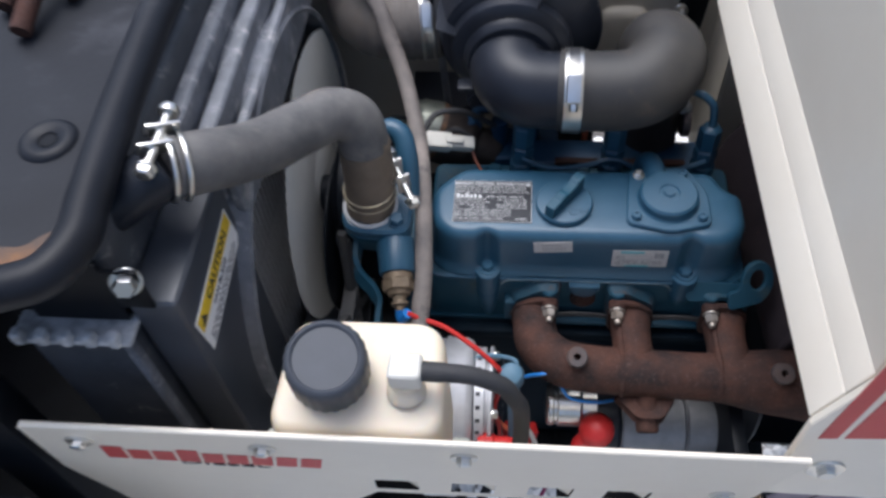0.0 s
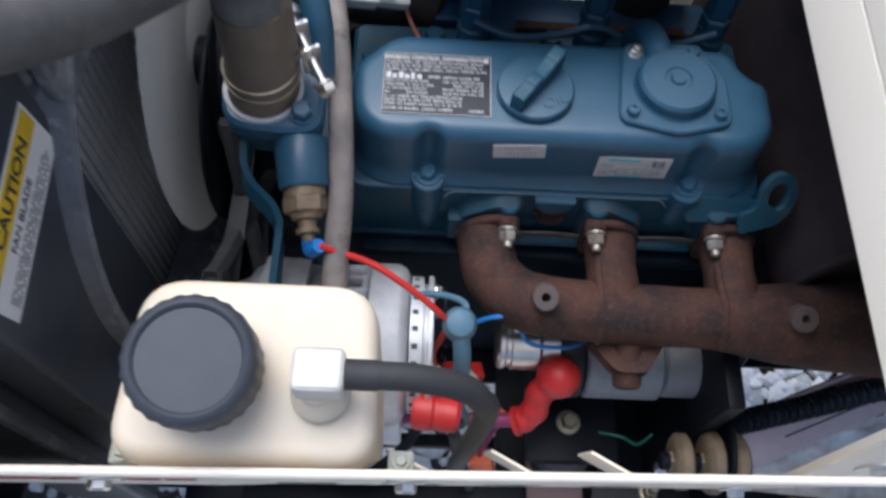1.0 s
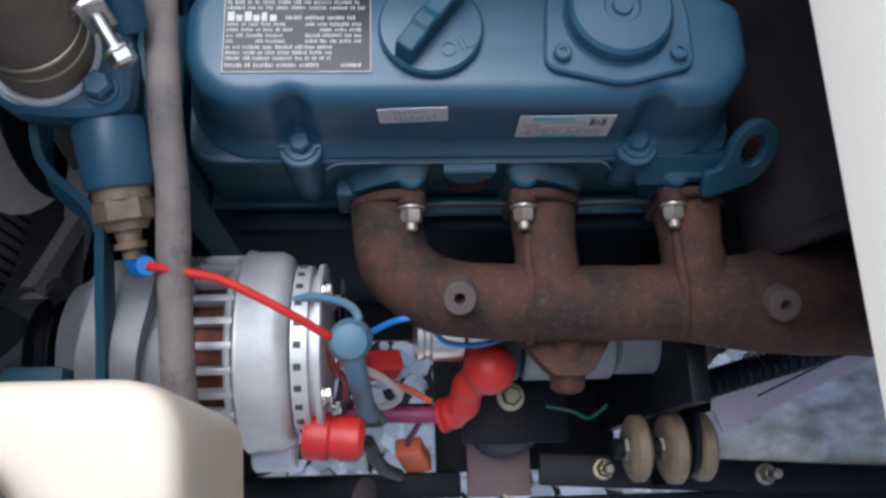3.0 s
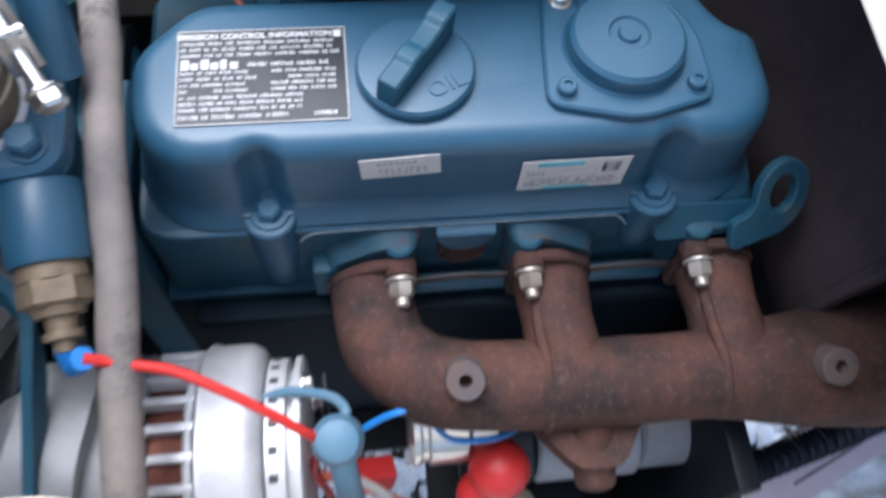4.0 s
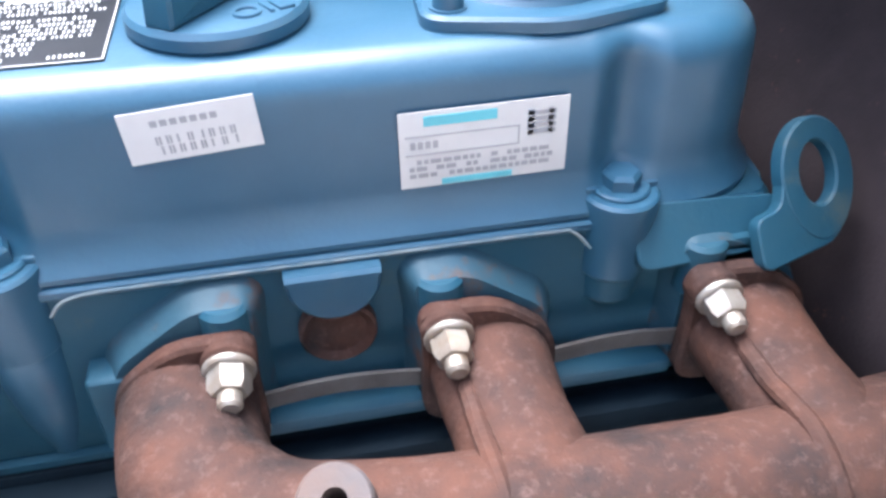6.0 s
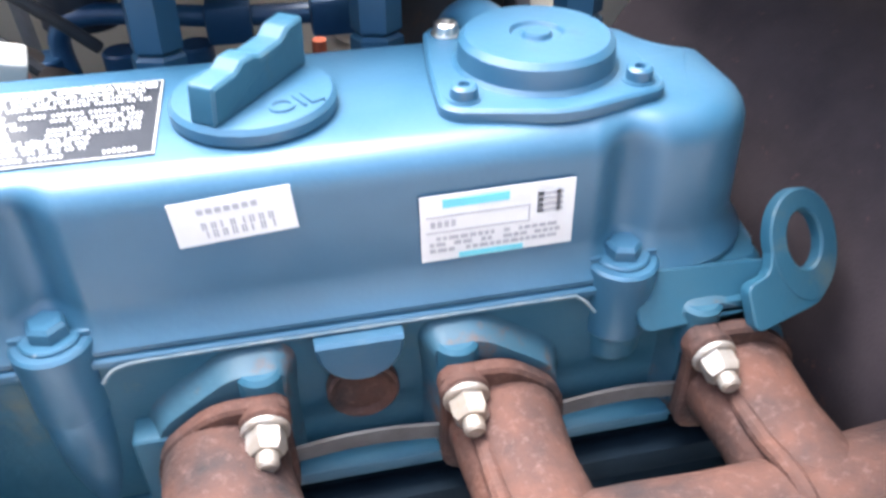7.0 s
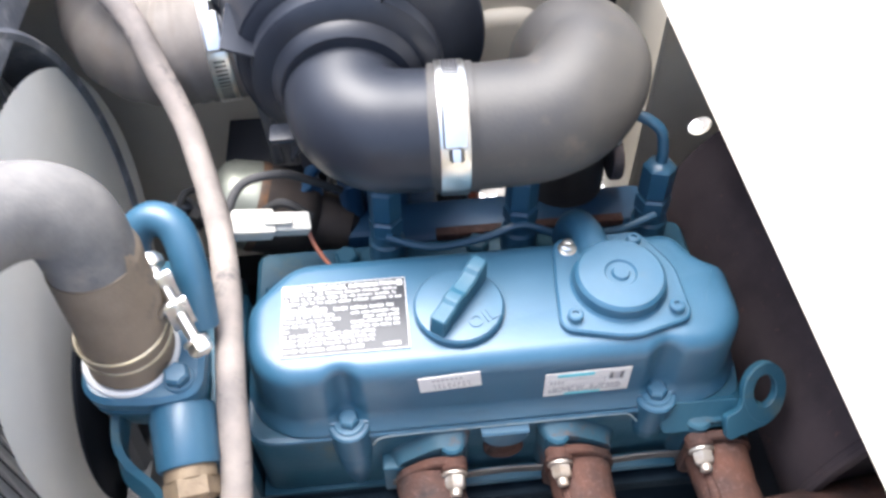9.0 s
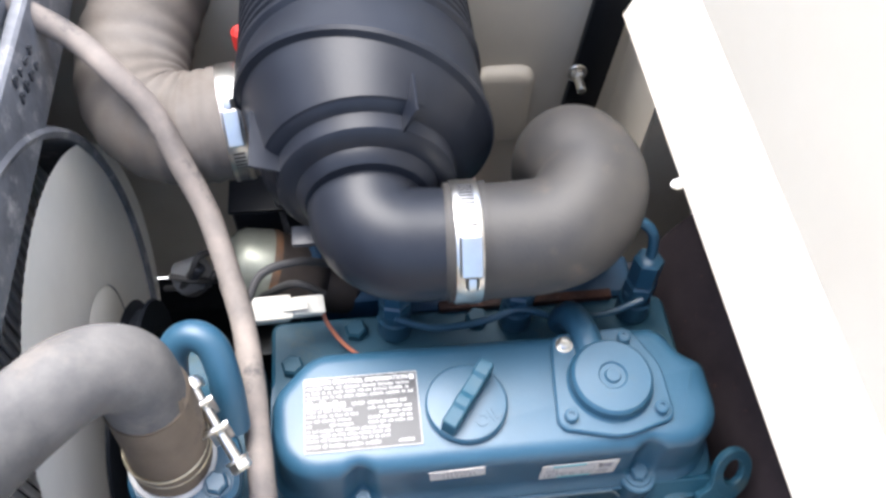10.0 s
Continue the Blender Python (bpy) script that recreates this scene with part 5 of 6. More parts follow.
# ---- radiator and shroud ----
def radiator():
    t = thing("radiator", "dusty black radiator with aluminium tank edge", "radiator", at=(-0.27, 0.06, 0.55))
    part("core", box((-0.305, -0.165, 0.58), (-0.245, 0.32, 1.03), 0.002), BLACK_PAINT, t)
    fin = None
    for i in range(48):
        if fin is None:
            fin = part("fin", box((-0.2448, -0.1612, 0.585), (-0.2405, -0.1552, 1.025), 0.0008, 1), FIN, t)
            first_fin = fin.location.copy()
            continue
        ob = new("fin", fin.data)
        ob.parent = t
        ob.location = first_fin + Vector((0, i * 0.0098, 0))
    part("top_tank", box((-0.31, -0.175, 1.028), (-0.232, 0.33, 1.105), 0.012, 4), BLACK_DUSTY, t)
    part("side_channel", box((-0.312, -0.19, 0.56), (-0.235, -0.168, 1.02), 0.004), BLACK_DUSTY, t)
    part("channel_edge", box((-0.24, -0.194, 0.56), (-0.233, -0.186, 1.02), 0.0015), RIB, t)
    part("tank_seam", box((-0.316, -0.197, 1.018), (-0.230, -0.172, 1.0235), 0.002), ALU_TANK, t, "bright aluminium tank seam with crimped tabs")
    for i in range(5):
        part("crimp_tab", box((-0.312 + i * 0.017, -0.200, 1.02), (-0.304 + i * 0.017, -0.191, 1.033), 0.0028, 3), ALU_TANK, t)
    part("end_plate", box((-0.300, -0.180, 1.026), (-0.2335, -0.1755, 1.09), 0.001), BLACK_PAINT, t)
    part("bracket_lug", box((-0.232, -0.182, 1.046), (-0.208, -0.1785, 1.086), 0.001), BLACK_PAINT, t)
    part("bracket_bolt", hex_head((-0.2165, -0.182, 1.077), (0.3, -0.85, 0.45), 0.0078, 0.010, washer=0.0105), ZINC, t)
    part("inlet_neck", cyl((-0.245, -0.13, 1.085), (-0.203, -0.105, 1.10), 0.0195), BLACK_PLASTIC, t)
    s = thing("fan_shroud", "dusty black fan shroud with stepped ribs", "fan shroud", at=(-0.22, 0.07, 0.6))
    # stepped walls of the shroud along the top, then its round mouth
    part("face", box((-0.232, -0.178, 0.60), (-0.196, -0.062, 1.045), 0.006, 3), SHROUD, s)
    for x0, x1, z in ((-0.232, -0.218, 1.082), (-0.2135, -0.199, 1.066), (-0.1965, -0.186, 1.045)):
        part("rib", box((x0, -0.058, z - 0.06), (x1, 0.36, z), 0.005, 3), RIB, s)
    c = (-0.232, 0.075, 0.84)
    part("mouth", lathe(c, (1, 0, 0), [(0, 0.198), (0, 0.235), (0.02, 0.215), (0.03, 0.208), (0.046, 0.204), (0.048, 0.201), (0.046, 0.197), (0.03, 0.197), (0, 0.198)], 72), RIB, s)
    part("lower_web", box((-0.232, -0.170, 0.56), (-0.205, -0.10, 0.93), 0.006, 3), SHROUD, s)
    m = frame_at((-0.1857, 0.2275, 1.0275), (0, 1, -0.15), (0, 0.15, 1))
    rng = random.Random(5)
    for i in range(4):
        for j in range(2):
            x, y, w, h = -0.0225 + i * 0.0115, -0.0105 + j * 0.0115, rng.uniform(0.002, 0.0045), rng.uniform(0.004, 0.008)
            part("embossed_mark", box((x, y, 0), (x + w, y + h, 0.0012), 0.0006, m=m), BLACK_DUSTY, s)
            part("embossed_mark", box((x + w + 0.0005, y + 0.3 * h, 0), (x + w + 0.003, y + 0.7 * h, 0.0012), 0.0005, m=m), BLACK_DUSTY, s)
    k = thing("caution_sticker", "yellow and white caution sticker on the shroud side", "sticker", at=(-0.195, -0.12, 0.99))
    m = frame_at((-0.1955, -0.1215, 0.994), (0, 0.0955, 0.0125), (0, -0.0045, 0.0395))
    part("backing", box((-0.0485, -0.0215, 0), (0.0485, 0.0215, 0.0005), 0, m=m), STICKER_WHITE, k, smooth=0)
    up = m @ Matrix.Translation((0, 0, 0.0005))
    part("yellow_band", bars(up, [(-0.0465, 0.004, 0.0465, 0.0195)]), LABEL_YELLOW, k, smooth=0)
    lettering("heading", "CAUTION", 0.0125, up @ Matrix.Translation((0.006, 0.0115, 0.0004)), INK, k, 0.0001, "the word caution", bold=0.0003)
    part("warning_triangle", bars(up @ Matrix.Translation((0, 0, 0.0002)), [(-0.043, 0.006, -0.033, 0.009), (-0.041, 0.009, -0.035, 0.012), (-0.039, 0.012, -0.037, 0.016)]), INK, k, smooth=0)
    lettering("line_one", "FAN BLADE", 0.0075, up @ Matrix.Translation((0.0, -0.0025, 0.0002)), INK, k, 0.0001, "a line of capitals", bold=0.0001)
    rows = []
    for j in range(4):
        x = -0.042
        while x < 0.035:
            w = 0.004 + 0.006 * ((j * 7 + int(x * 1000)) % 5) / 5
            rows.append((x, -0.0105 - j * 0.0028, x + w, -0.009 - j * 0.0028))
            x += w + 0.0015
    part("small_print", bars(up, rows), INK_GREY, k, smooth=0)


radiator()


def nose_plate():
    """The black nose frame over the radiator: a sunk plate inside a thick rolled rim, with a washered hole."""
    t = thing("nose_frame", "black scuffed nose frame with a thick rolled rim", "frame", at=(-0.36, -0.05, 1.1))
    o = rounded([(-0.68, -0.225, 0.02), (-0.275, -0.222, 0.03), (-0.244, -0.19, 0.03), (-0.247, 0.0, 0.05), (-0.262, 0.38, 0.02), (-0.68, 0.38, 0.02)], seg=8)
    part("plate", slab(o, 1.106, 1.111, bevel=0.0015), NOSE_PAINT, t)
    rim = [(-0.66, -0.236, 1.114), (-0.40, -0.234, 1.116), (-0.30, -0.228, 1.118), (-0.262, -0.218, 1.12), (-0.240, -0.207, 1.12), (-0.2305, -0.182, 1.12), (-0.234, -0.148, 1.12), (-0.239, -0.09, 1.12), (-0.244, 0.006, 1.12), (-0.246, 0.09, 1.12), (-0.256, 0.38, 1.12)]
    part("rolled_rim", tube(rim, 0.0135, 20, 10), NOSE_PAINT, t)
    part("washer", lathe((-0.286, -0.094, 1.1105), (0, 0, 1), [(0, 0.0065), (0.0018, 0.0072), (0.0045, 0.0125), (0.0045, 0.0155), (0.002, 0.0195), (0, 0.0205)], 32), NOSE_PAINT, t)
    part("hole_plug", cyl((-0.286, -0.094, 1.108), (-0.286, -0.094, 1.1118), 0.0064), BLACK_PAINT, t)
    patch = rounded([(-0.31, -0.207, 0.004), (-0.264, -0.203, 0.004), (-0.247, -0.190, 0.005), (-0.249, -0.168, 0.005), (-0.258, -0.172, 0.004), (-0.268, -0.183, 0.006), (-0.31, -0.182, 0.004)])
    part("rust_patch", slab(patch, 1.1109, 1.1121, bevel=0.0004), RUST_ORANGE, t, "rusted orange patch of bare metal")
    for x, y in ((-0.345, 0.03), (-0.37, 0.06), (-0.325, 0.075)):
        r = part("hydraulic_pipe", tube([(x, y - 0.02, 1.118), (x + 0.004, y + 0.03, 1.135), (x + 0.012, y + 0.10, 1.15), (x + 0.02, y + 0.25, 1.15)], 0.008, 14), RUST)
        tagged(r, "rusty brown hydraulic pipe on the nose frame", "pipe", "pipes on the nose frame")


RUST_ORANGE = material("bare_rusted_patch", (0.2, 0.09, 0.03), (0.06, 0.05, 0.045), 40, 0.7, 0.85, bump=0.4)
nose_plate()


# ---- coolant bottle ----
def bottle():
    t = thing("coolant_bottle", "cream translucent plastic coolant bottle with black cap", "bottle", at=(-0.076, -0.19, 0.86))
    o = rounded([(-0.145, -0.2385, 0.022), (-0.0190, -0.2385, 0.022), (-0.0220, -0.144, 0.024), (-0.136, -0.144, 0.024)], seg=9)
    def put(x, y, h):
        u = min(1, max(0, (h - 0.90) / 0.07))
        f = (-0.144 - y) / 0.0895
        return Vector((x, y + f * (0.0085 + 0.16 * max(0, 0.965 - h)), h - 0.014 * u * f))
    lev = [(0.86, 0.006), (0.866, 0.0), (0.965, -0.0005)] + [(0.972 + 0.010 * math.sin(a), 0.008 * (1 - math.cos(a))) for a in (math.pi / 2 * i / 5 for i in range(1, 6))]
    part("body", stack(o, lev, put), BOTTLE, t)
    for x in (-0.143, -0.008):
        part("mounting_ear", box((x - 0.0065, -0.2270, 0.936), (x + 0.0065, -0.2155, 0.941), 0.0022, 3), EAR, t, "grey mounting tab")
        part("ear_bolt", hex_head((x, -0.2215, 0.941), (0, 0.1, 1), 0.0032, 0.003, washer=0.005), EAR, t)
    cap = Vector((-0.1020, -0.188, 0.970))
    lean = frame_at((0, 0, 0), (1, 0, -0.10), (0, 1, 0.20)).to_3x3()
    part("filler_neck", cyl(cap - lean @ Vector((0, 0, 0.01)), cap + lean @ Vector((0, 0, 0.016)), 0.024), BOTTLE, t)
    bm = bmesh.new()
    n = 48
    prof = [(0.012, 0.0272), (0.014, 0.0282), (0.043, 0.0280), (0.0465, 0.0272), (0.0485, 0.0257), (0.0492, 0.0238), (0.0485, 0.0226), (0.0472, 0.0218), (0.0472, 0.0)]
    rings = []
    for h, r in prof:
        if r == 0:
            rings.append([bm.verts.new(cap + lean @ Vector((0, 0, h)))])
            continue
        rings.append([bm.verts.new(cap + lean @ Vector((math.cos(a) * q, math.sin(a) * q, h)))
                      for a, q in ((2 * math.pi * i / (2 * n), r + (0.0006 if i % 4 < 2 and h < 0.046 else 0)) for i in range(2 * n))])
    for a, b in zip(rings, rings[1:]):
        for i in range(2 * n):
            j = (i + 1) % (2 * n)
            bm.faces.new((a[i], a[j], b[0])) if len(b) == 1 else bm.faces.new((a[i], a[j], b[j], b[i]))
    bm.faces.new(rings[0][::-1])
    part("cap", bm, CAP, t, "black ribbed screw cap")
    part("nipple_base", lathe((-0.046, -0.198, 0.976), (0, 0, 1), [(0, 0.014), (0.006, 0.013), (0.010, 0.010), (0.018, 0.010), (0.018, 0)], 26), BOTTLE, t)
    part("elbow_fitting", box((-0.056, -0.207, 0.993), (-0.033, -0.187, 1.011), 0.004, 3), WHITE_PLASTIC, t, "white plastic elbow fitting")
    h = thing("overflow_hose", "black rubber overflow hose from the coolant bottle", "hose", at=(-0.036, -0.197, 1.003))
    pts = [(-0.036, -0.197, 1.003), (-0.018, -0.1965, 1.001), (-0.002, -0.196, 0.998), (0.012, -0.1962, 0.992), (0.0225, -0.1965, 0.983), (0.029, -0.196, 0.966), (0.0340, -0.194, 0.945), (0.0350, -0.191, 0.90), (0.034, -0.188, 0.85), (0.032, -0.184, 0.79), (0.030, -0.180, 0.73)]
    part("hose_body", tube(pts, 0.0064, 20, 10, wobble=0.03), BLACK_RUBBER, h)
    part("hose_cuff", tube([(-0.0335, -0.197, 1.003), (-0.026, -0.1968, 1.002), (-0.019, -0.1966, 1.0013)], 0.0069, 20, 4), BLACK_RUBBER, h)


bottle()


# ---- alternator ----
def alternator():
    t = thing("alternator", "dusty cast-aluminium alternator with vent slots", "alternator", at=(-0.06, -0.1, 0.72))
    y, z = -0.098, 0.762
    c = lambda x: (x, y, z)
    X = (1, 0, 0)
    part("drive_end", lathe(c(-0.140), X, [(0, 0), (0, 0.036), (0.003, 0.042), (0.012, 0.046), (0.018, 0.054), (0.024, 0.0565), (0.076, 0.057), (0.078, 0.055), (0.078, 0)], 48), ALU_DULL, t)
    part("stator", lathe(c(-0.062), X, [(0, 0), (0, 0.050), (0.023, 0.050), (0.023, 0)], 48), COPPER, t, "dark gap with copper windings")
    for i in range(26):
        a = 2 * math.pi * i / 26
        m = frame_at((-0.0505, y + 0.054 * math.cos(a), z + 0.054 * math.sin(a)), (1, 0, 0), (0, -math.sin(a), math.cos(a)))
        part("vent_bar", box((-0.0122, -0.0021, -0.004), (0.0118, 0.0021, 0.003), 0.0008, m=m), ALU, t)
    part("rear_housing", lathe(c(-0.0385), X, [(0, 0), (0, 0.0585), (0.0015, 0.061), (0.0035, 0.061), (0.005, 0.060), (0.021, 0.060), (0.0265, 0.057), (0.0295, 0.0515), (0.0295, 0.0)], 56), ALU, t)
    part("rear_cover", lathe(c(-0.008), X, [(0, 0.0515), (0.009, 0.0510), (0.0095, 0.0455), (0.0125, 0.0455), (0.0130, 0.0520), (0.0160, 0.0520), (0.0170, 0.0505), (0.0170, 0)], 56), ALU, t)
    for i in range(26):
        a = 2 * math.pi * i / 26
        for x, r in ((-0.0065, 0.0511), (0.0178, 0.0380)):
            m = frame_at((x, y + r * math.cos(a), z + r * math.sin(a)), (1, 0, 0), (0, -math.sin(a), math.cos(a)))
            size = (0.0042, 0.0019, 0.0007) if r > 0.05 else (0.0004, 0.0016, 0.0045)
            part("vent_slot", box((0, -size[1], -size[2]), (size[0], size[1], size[2]), 0.0003, 1, m=m), INK, t)
    for k in range(3):
        part("cooling_rib", ring((-0.0735 + 0.0055 * k, y, z), X, 0.0565, 0.0016, 48, 8), ALU_DULL, t)
    part("vent_rim", ring((-0.0415, y, z), X, 0.0560, 0.0022, 48, 8), ALU, t)
    part("mounting_boss", cyl((-0.0375, -0.156, 0.742), (-0.0115, -0.156, 0.742), 0.0135, 28, 0.002), ALU, t)
    for a in (1.0, 2.3, 4.0, 5.6):
        p = (0.009, y + 0.0485 * math.cos(a), z + 0.0485 * math.sin(a))
        part("through_bolt", hex_head(p, X, 0.0045, 0.004, washer=0.006), ZINC, t)
    part("mounting_arm", ribbon([(-0.0945, -0.060, 0.816), (-0.0965, -0.085, 0.824), (-0.1015, -0.112, 0.822), (-0.107, -0.142, 0.798)], (1, 0, 0), 0.031, 0.012), ALU_DULL, t)
    part("mounting_ear", box((-0.118, y - 0.012, z - 0.085), (-0.098, y + 0.012, z - 0.045), 0.004), ALU_DULL, t)
    part("pulley", lathe(c(-0.160), X, [(0, 0), (0, 0.032), (0.002, 0.034), (0.005, 0.029), (0.010, 0.029), (0.013, 0.034), (0.015, 0.034), (0.016, 0.02), (0.03, 0.018), (0.03, 0)], 36), BLACK_PAINT, t)
    part("terminal_boot", lathe((-0.004, -0.150, 0.77), (1, -0.1, 0), [(0, 0), (0, 0.0125), (0.004, 0.014), (0.014, 0.014), (0.016, 0.0125), (0.020, 0.0125), (0.022, 0.0135), (0.032, 0.0125), (0.035, 0.009), (0.035, 0)], 26), RED_RUBBER, t, "red rubber terminal boot")
    s = part("adjuster_strap", ribbon([(-0.115, 0.01, 0.895), (-0.120, -0.012, 0.888), (-0.118, -0.03, 0.872), (-0.103, -0.045, 0.865), (-0.098, -0.06, 0.855), (-0.1, -0.09, 0.838), (-0.103, -0.128, 0.818)], (0, 0.5, 1), 0.013, 0.0048), BLUE_DIRTY)
    part("strap_foot", box((-0.150, -0.150, 0.812), (-0.119, -0.1165, 0.836), 0.003), BLUE_DIRTY, s)
    tagged(s, "bent blue steel adjusting strap above the alternator", "bracket")


alternator()


# ---- starter ----
def starter():
    t = thing("starter_motor", "grey painted starter motor with black end", "starter motor", at=(0.17, -0.085, 0.64))
    X = (1, 0, 0)
    part("black_end", cyl((0.112, -0.078, 0.678), (0.140, -0.078, 0.678), 0.031, 36, 0.004), BLACK_PLASTIC, t)
    part("yoke", cyl((0.1402, -0.078, 0.678), (0.205, -0.078, 0.678), 0.031, 40, 0.002), ALU_DULL, t)
    part("drive_end", cyl((0.2052, -0.078, 0.678), (0.245, -0.078, 0.678), 0.028, 36, 0.004), ALU_DULL, t)
    part("solenoid", lathe((0.062, -0.0775, 0.7185), X, [(0, 0), (0, 0.020), (0.0025, 0.0222), (0.006, 0.0222), (0.0075, 0.0205), (0.0105, 0.0205), (0.012, 0.0225), (0.033, 0.0225), (0.036, 0.0195), (0.05, 0.0195), (0.05, 0)], 40), ZINC, t, "bright plated solenoid can")
    d = Vector((-0.55, -0.42, -0.72)).normalized()
    c = Vector((0.1125, -0.1055, 0.7215))
    boot = lathe(c - d * 0.017, d, [(0, 0), (0.0015, 0.007), (0.005, 0.0125), (0.010, 0.0162), (0.017, 0.0178), (0.023, 0.0172), (0.028, 0.0148), (0.031, 0.0120), (0.033, 0.0118)], 32)
    tube([c + d * 0.012, c + d * 0.024, (0.096, -0.126, 0.690), (0.0885, -0.131, 0.680), (0.082, -0.132, 0.676)], lambda f: 0.0112 + 0.0006 * math.cos(f * 26) if f < 0.86 else 0.0124, 24, 10, bm=boot)
    part("terminal_boot", boot, RED_RUBBER, t, "red rubber cable boot with a round hood")
    w = part("battery_cable", tube([(0.090, -0.131, 0.682), (0.07, -0.131, 0.674), (0.04, -0.130, 0.672), (0.005, -0.130, 0.674), (-0.03, -0.135, 0.68)], 0.0062, 14), PURPLE_WIRE)
    tagged(w, "thick faded magenta battery cable", "cable")


starter()


def wiring():
    s = thing("oil_pressure_switch", "pressure switch under a faded blue rubber hood", "switch", at=(0.026, -0.1, 0.78))
    part("hood", lathe((0.026, -0.102, 0.815), (0.0, -0.25, 0.97), [(0, 0), (0, 0.009), (0.004, 0.0118), (0.015, 0.0118), (0.021, 0.0092), (0.023, 0.0045), (0.023, 0)], 26), BLUE_GREY, s)
    part("tail", tube([(0.026, -0.108, 0.83), (0.029, -0.122, 0.81), (0.030, -0.128, 0.775), (0.030, -0.130, 0.735), (0.033, -0.132, 0.70)], 0.0062, 14), BLUE_GREY, s)
    part("pipe", tube([(0.028, -0.100, 0.828), (0.030, -0.092, 0.828), (0.0225, -0.083, 0.82), (0.004, -0.077, 0.812), (-0.010, -0.078, 0.806), (-0.030, -0.080, 0.798)], 0.0024, 10), BLUE_GREY, s)
    def wire(label, pts, r, mat):
        tagged(part("wire", tube(pts, r, 10), mat), label, "wire")
    wire("blue wire looping to the starter", [(0.034, -0.100, 0.815), (0.050, -0.090, 0.803), (0.066, -0.0885, 0.80), (0.081, -0.098, 0.775), (0.108, -0.097, 0.765), (0.13, -0.085, 0.75)], 0.0017, BLUE_WIRE)
    wire("white wire hanging beside the alternator", [(0.030, -0.11, 0.76), (0.045, -0.115, 0.73), (0.052, -0.12, 0.70), (0.043, -0.125, 0.68), (0.02, -0.125, 0.675)], 0.0026, WHITE_WIRE)
    wire("green wire hanging beside the alternator", [(0.032, -0.13, 0.72), (0.04, -0.134, 0.69), (0.036, -0.136, 0.665), (0.012, -0.134, 0.655)], 0.0026, GREEN_WIRE)
    wire("thin green wire near the starter", [(0.17, -0.12, 0.60), (0.19, -0.125, 0.605), (0.205, -0.13, 0.60), (0.22, -0.12, 0.60)], 0.0016, GREEN_WIRE)
    wire("red wire hanging beside the alternator", [(0.018, -0.10, 0.80), (0.010, -0.105, 0.76), (0.016, -0.112, 0.72), (0.012, -0.118, 0.66)], 0.0024, RED_WIRE)
    wire("orange-red wire beside the alternator", [(0.012, -0.10, 0.72), (0.03, -0.105, 0.70), (0.055, -0.11, 0.665), (0.075, -0.12, 0.655)], 0.0024, ORANGE)
    wire("magenta wire to the orange connector", [(0.07, -0.13, 0.65), (0.062, -0.14, 0.63), (0.058, -0.146, 0.615), (0.059, -0.150, 0.605)], 0.0022, PURPLE_WIRE)
    wire("black cable hanging behind the side panel", [(0.03, -0.15, 0.70), (0.038, -0.165, 0.66), (0.05, -0.17, 0.60), (0.05, -0.17, 0.52)], 0.005, BLACK_RUBBER)
    wire("thin black cable low in the engine bay", [(-0.085, -0.164, 0.52), (-0.05, -0.155, 0.53), (-0.02, -0.138, 0.545), (0.0, -0.118, 0.57), (0.01, -0.10, 0.62)], 0.0055, BLACK_RUBBER)
    c = thing("wire_connector", "orange plastic wire splice connector", "connector", at=(0.062, -0.158, 0.59))
    m = frame_at((0.0625, -0.1555, 0.592), (0.95, 0.1, 0.2), (-0.2, 0.3, 0.9))
    part("shell", box((-0.0105, -0.021, -0.007), (0.0105, 0.021, 0.007), 0.002, 3, m=m), ORANGE, c)
    part("clip", box((-0.0095, -0.029, -0.005), (0.001, -0.0215, 0.005), 0.0025, 3, m=m), ORANGE, c)
    r = thing("fuse_holder", "red plastic fuse holder among the wires", "fuse holder", at=(0.035, -0.1, 0.68))
    m = frame_at((0.036, -0.098, 0.69), (0.9, 0.1, -0.25), (0, 0.3, 0.9))
    part("shell", box((-0.017, -0.009, -0.008), (0.017, 0.009, 0.008), 0.003, 3, m=m), RED_RUBBER, r)
    # white two-part plug behind the cover
    k = thing("plug_connector", "white two-part plastic plug on black cable", "connector", at=(-0.045, 0.126, 0.87))
    a, b = Vector((-0.069, 0.120, 0.897)), Vector((-0.020, 0.131, 0.881))
    m = frame_at((a + b) / 2, b - a, (0, 1, 0.3))
    part("socket_half", box((-0.026, -0.0085, -0.007), (0.002, 0.0085, 0.007), 0.002, 3, m=m), WHITE_PLASTIC, k)
    part("plug_half", box((0.0022, -0.0068, -0.0055), (0.026, 0.0068, 0.0055), 0.002, 3, m=m), WHITE_PLASTIC, k)
    part("latch", box((-0.006, -0.004, 0.0071), (0.012, 0.004, 0.010), 0.0012, m=m), WHITE_PLASTIC, k)
    wire("short copper-red wire below the white plug", [(-0.022, 0.130, 0.878), (-0.018, 0.122, 0.868), (-0.008, 0.112, 0.855), (0.004, 0.103, 0.85), (0.012, 0.098, 0.848)], 0.0015, COPPER_WIRE)
    wire("blue crimp on the copper-red wire", [(0.004, 0.103, 0.85), (0.014, 0.097, 0.8485)], 0.0035, BLUE_WIRE)
    wire("black cable arching over the white plug", [(-0.072, 0.118, 0.899), (-0.06, 0.14, 0.912), (-0.035, 0.15, 0.910), (-0.015, 0.16, 0.89), (0.0, 0.17, 0.87)], 0.003, BLACK_RUBBER)


wiring()


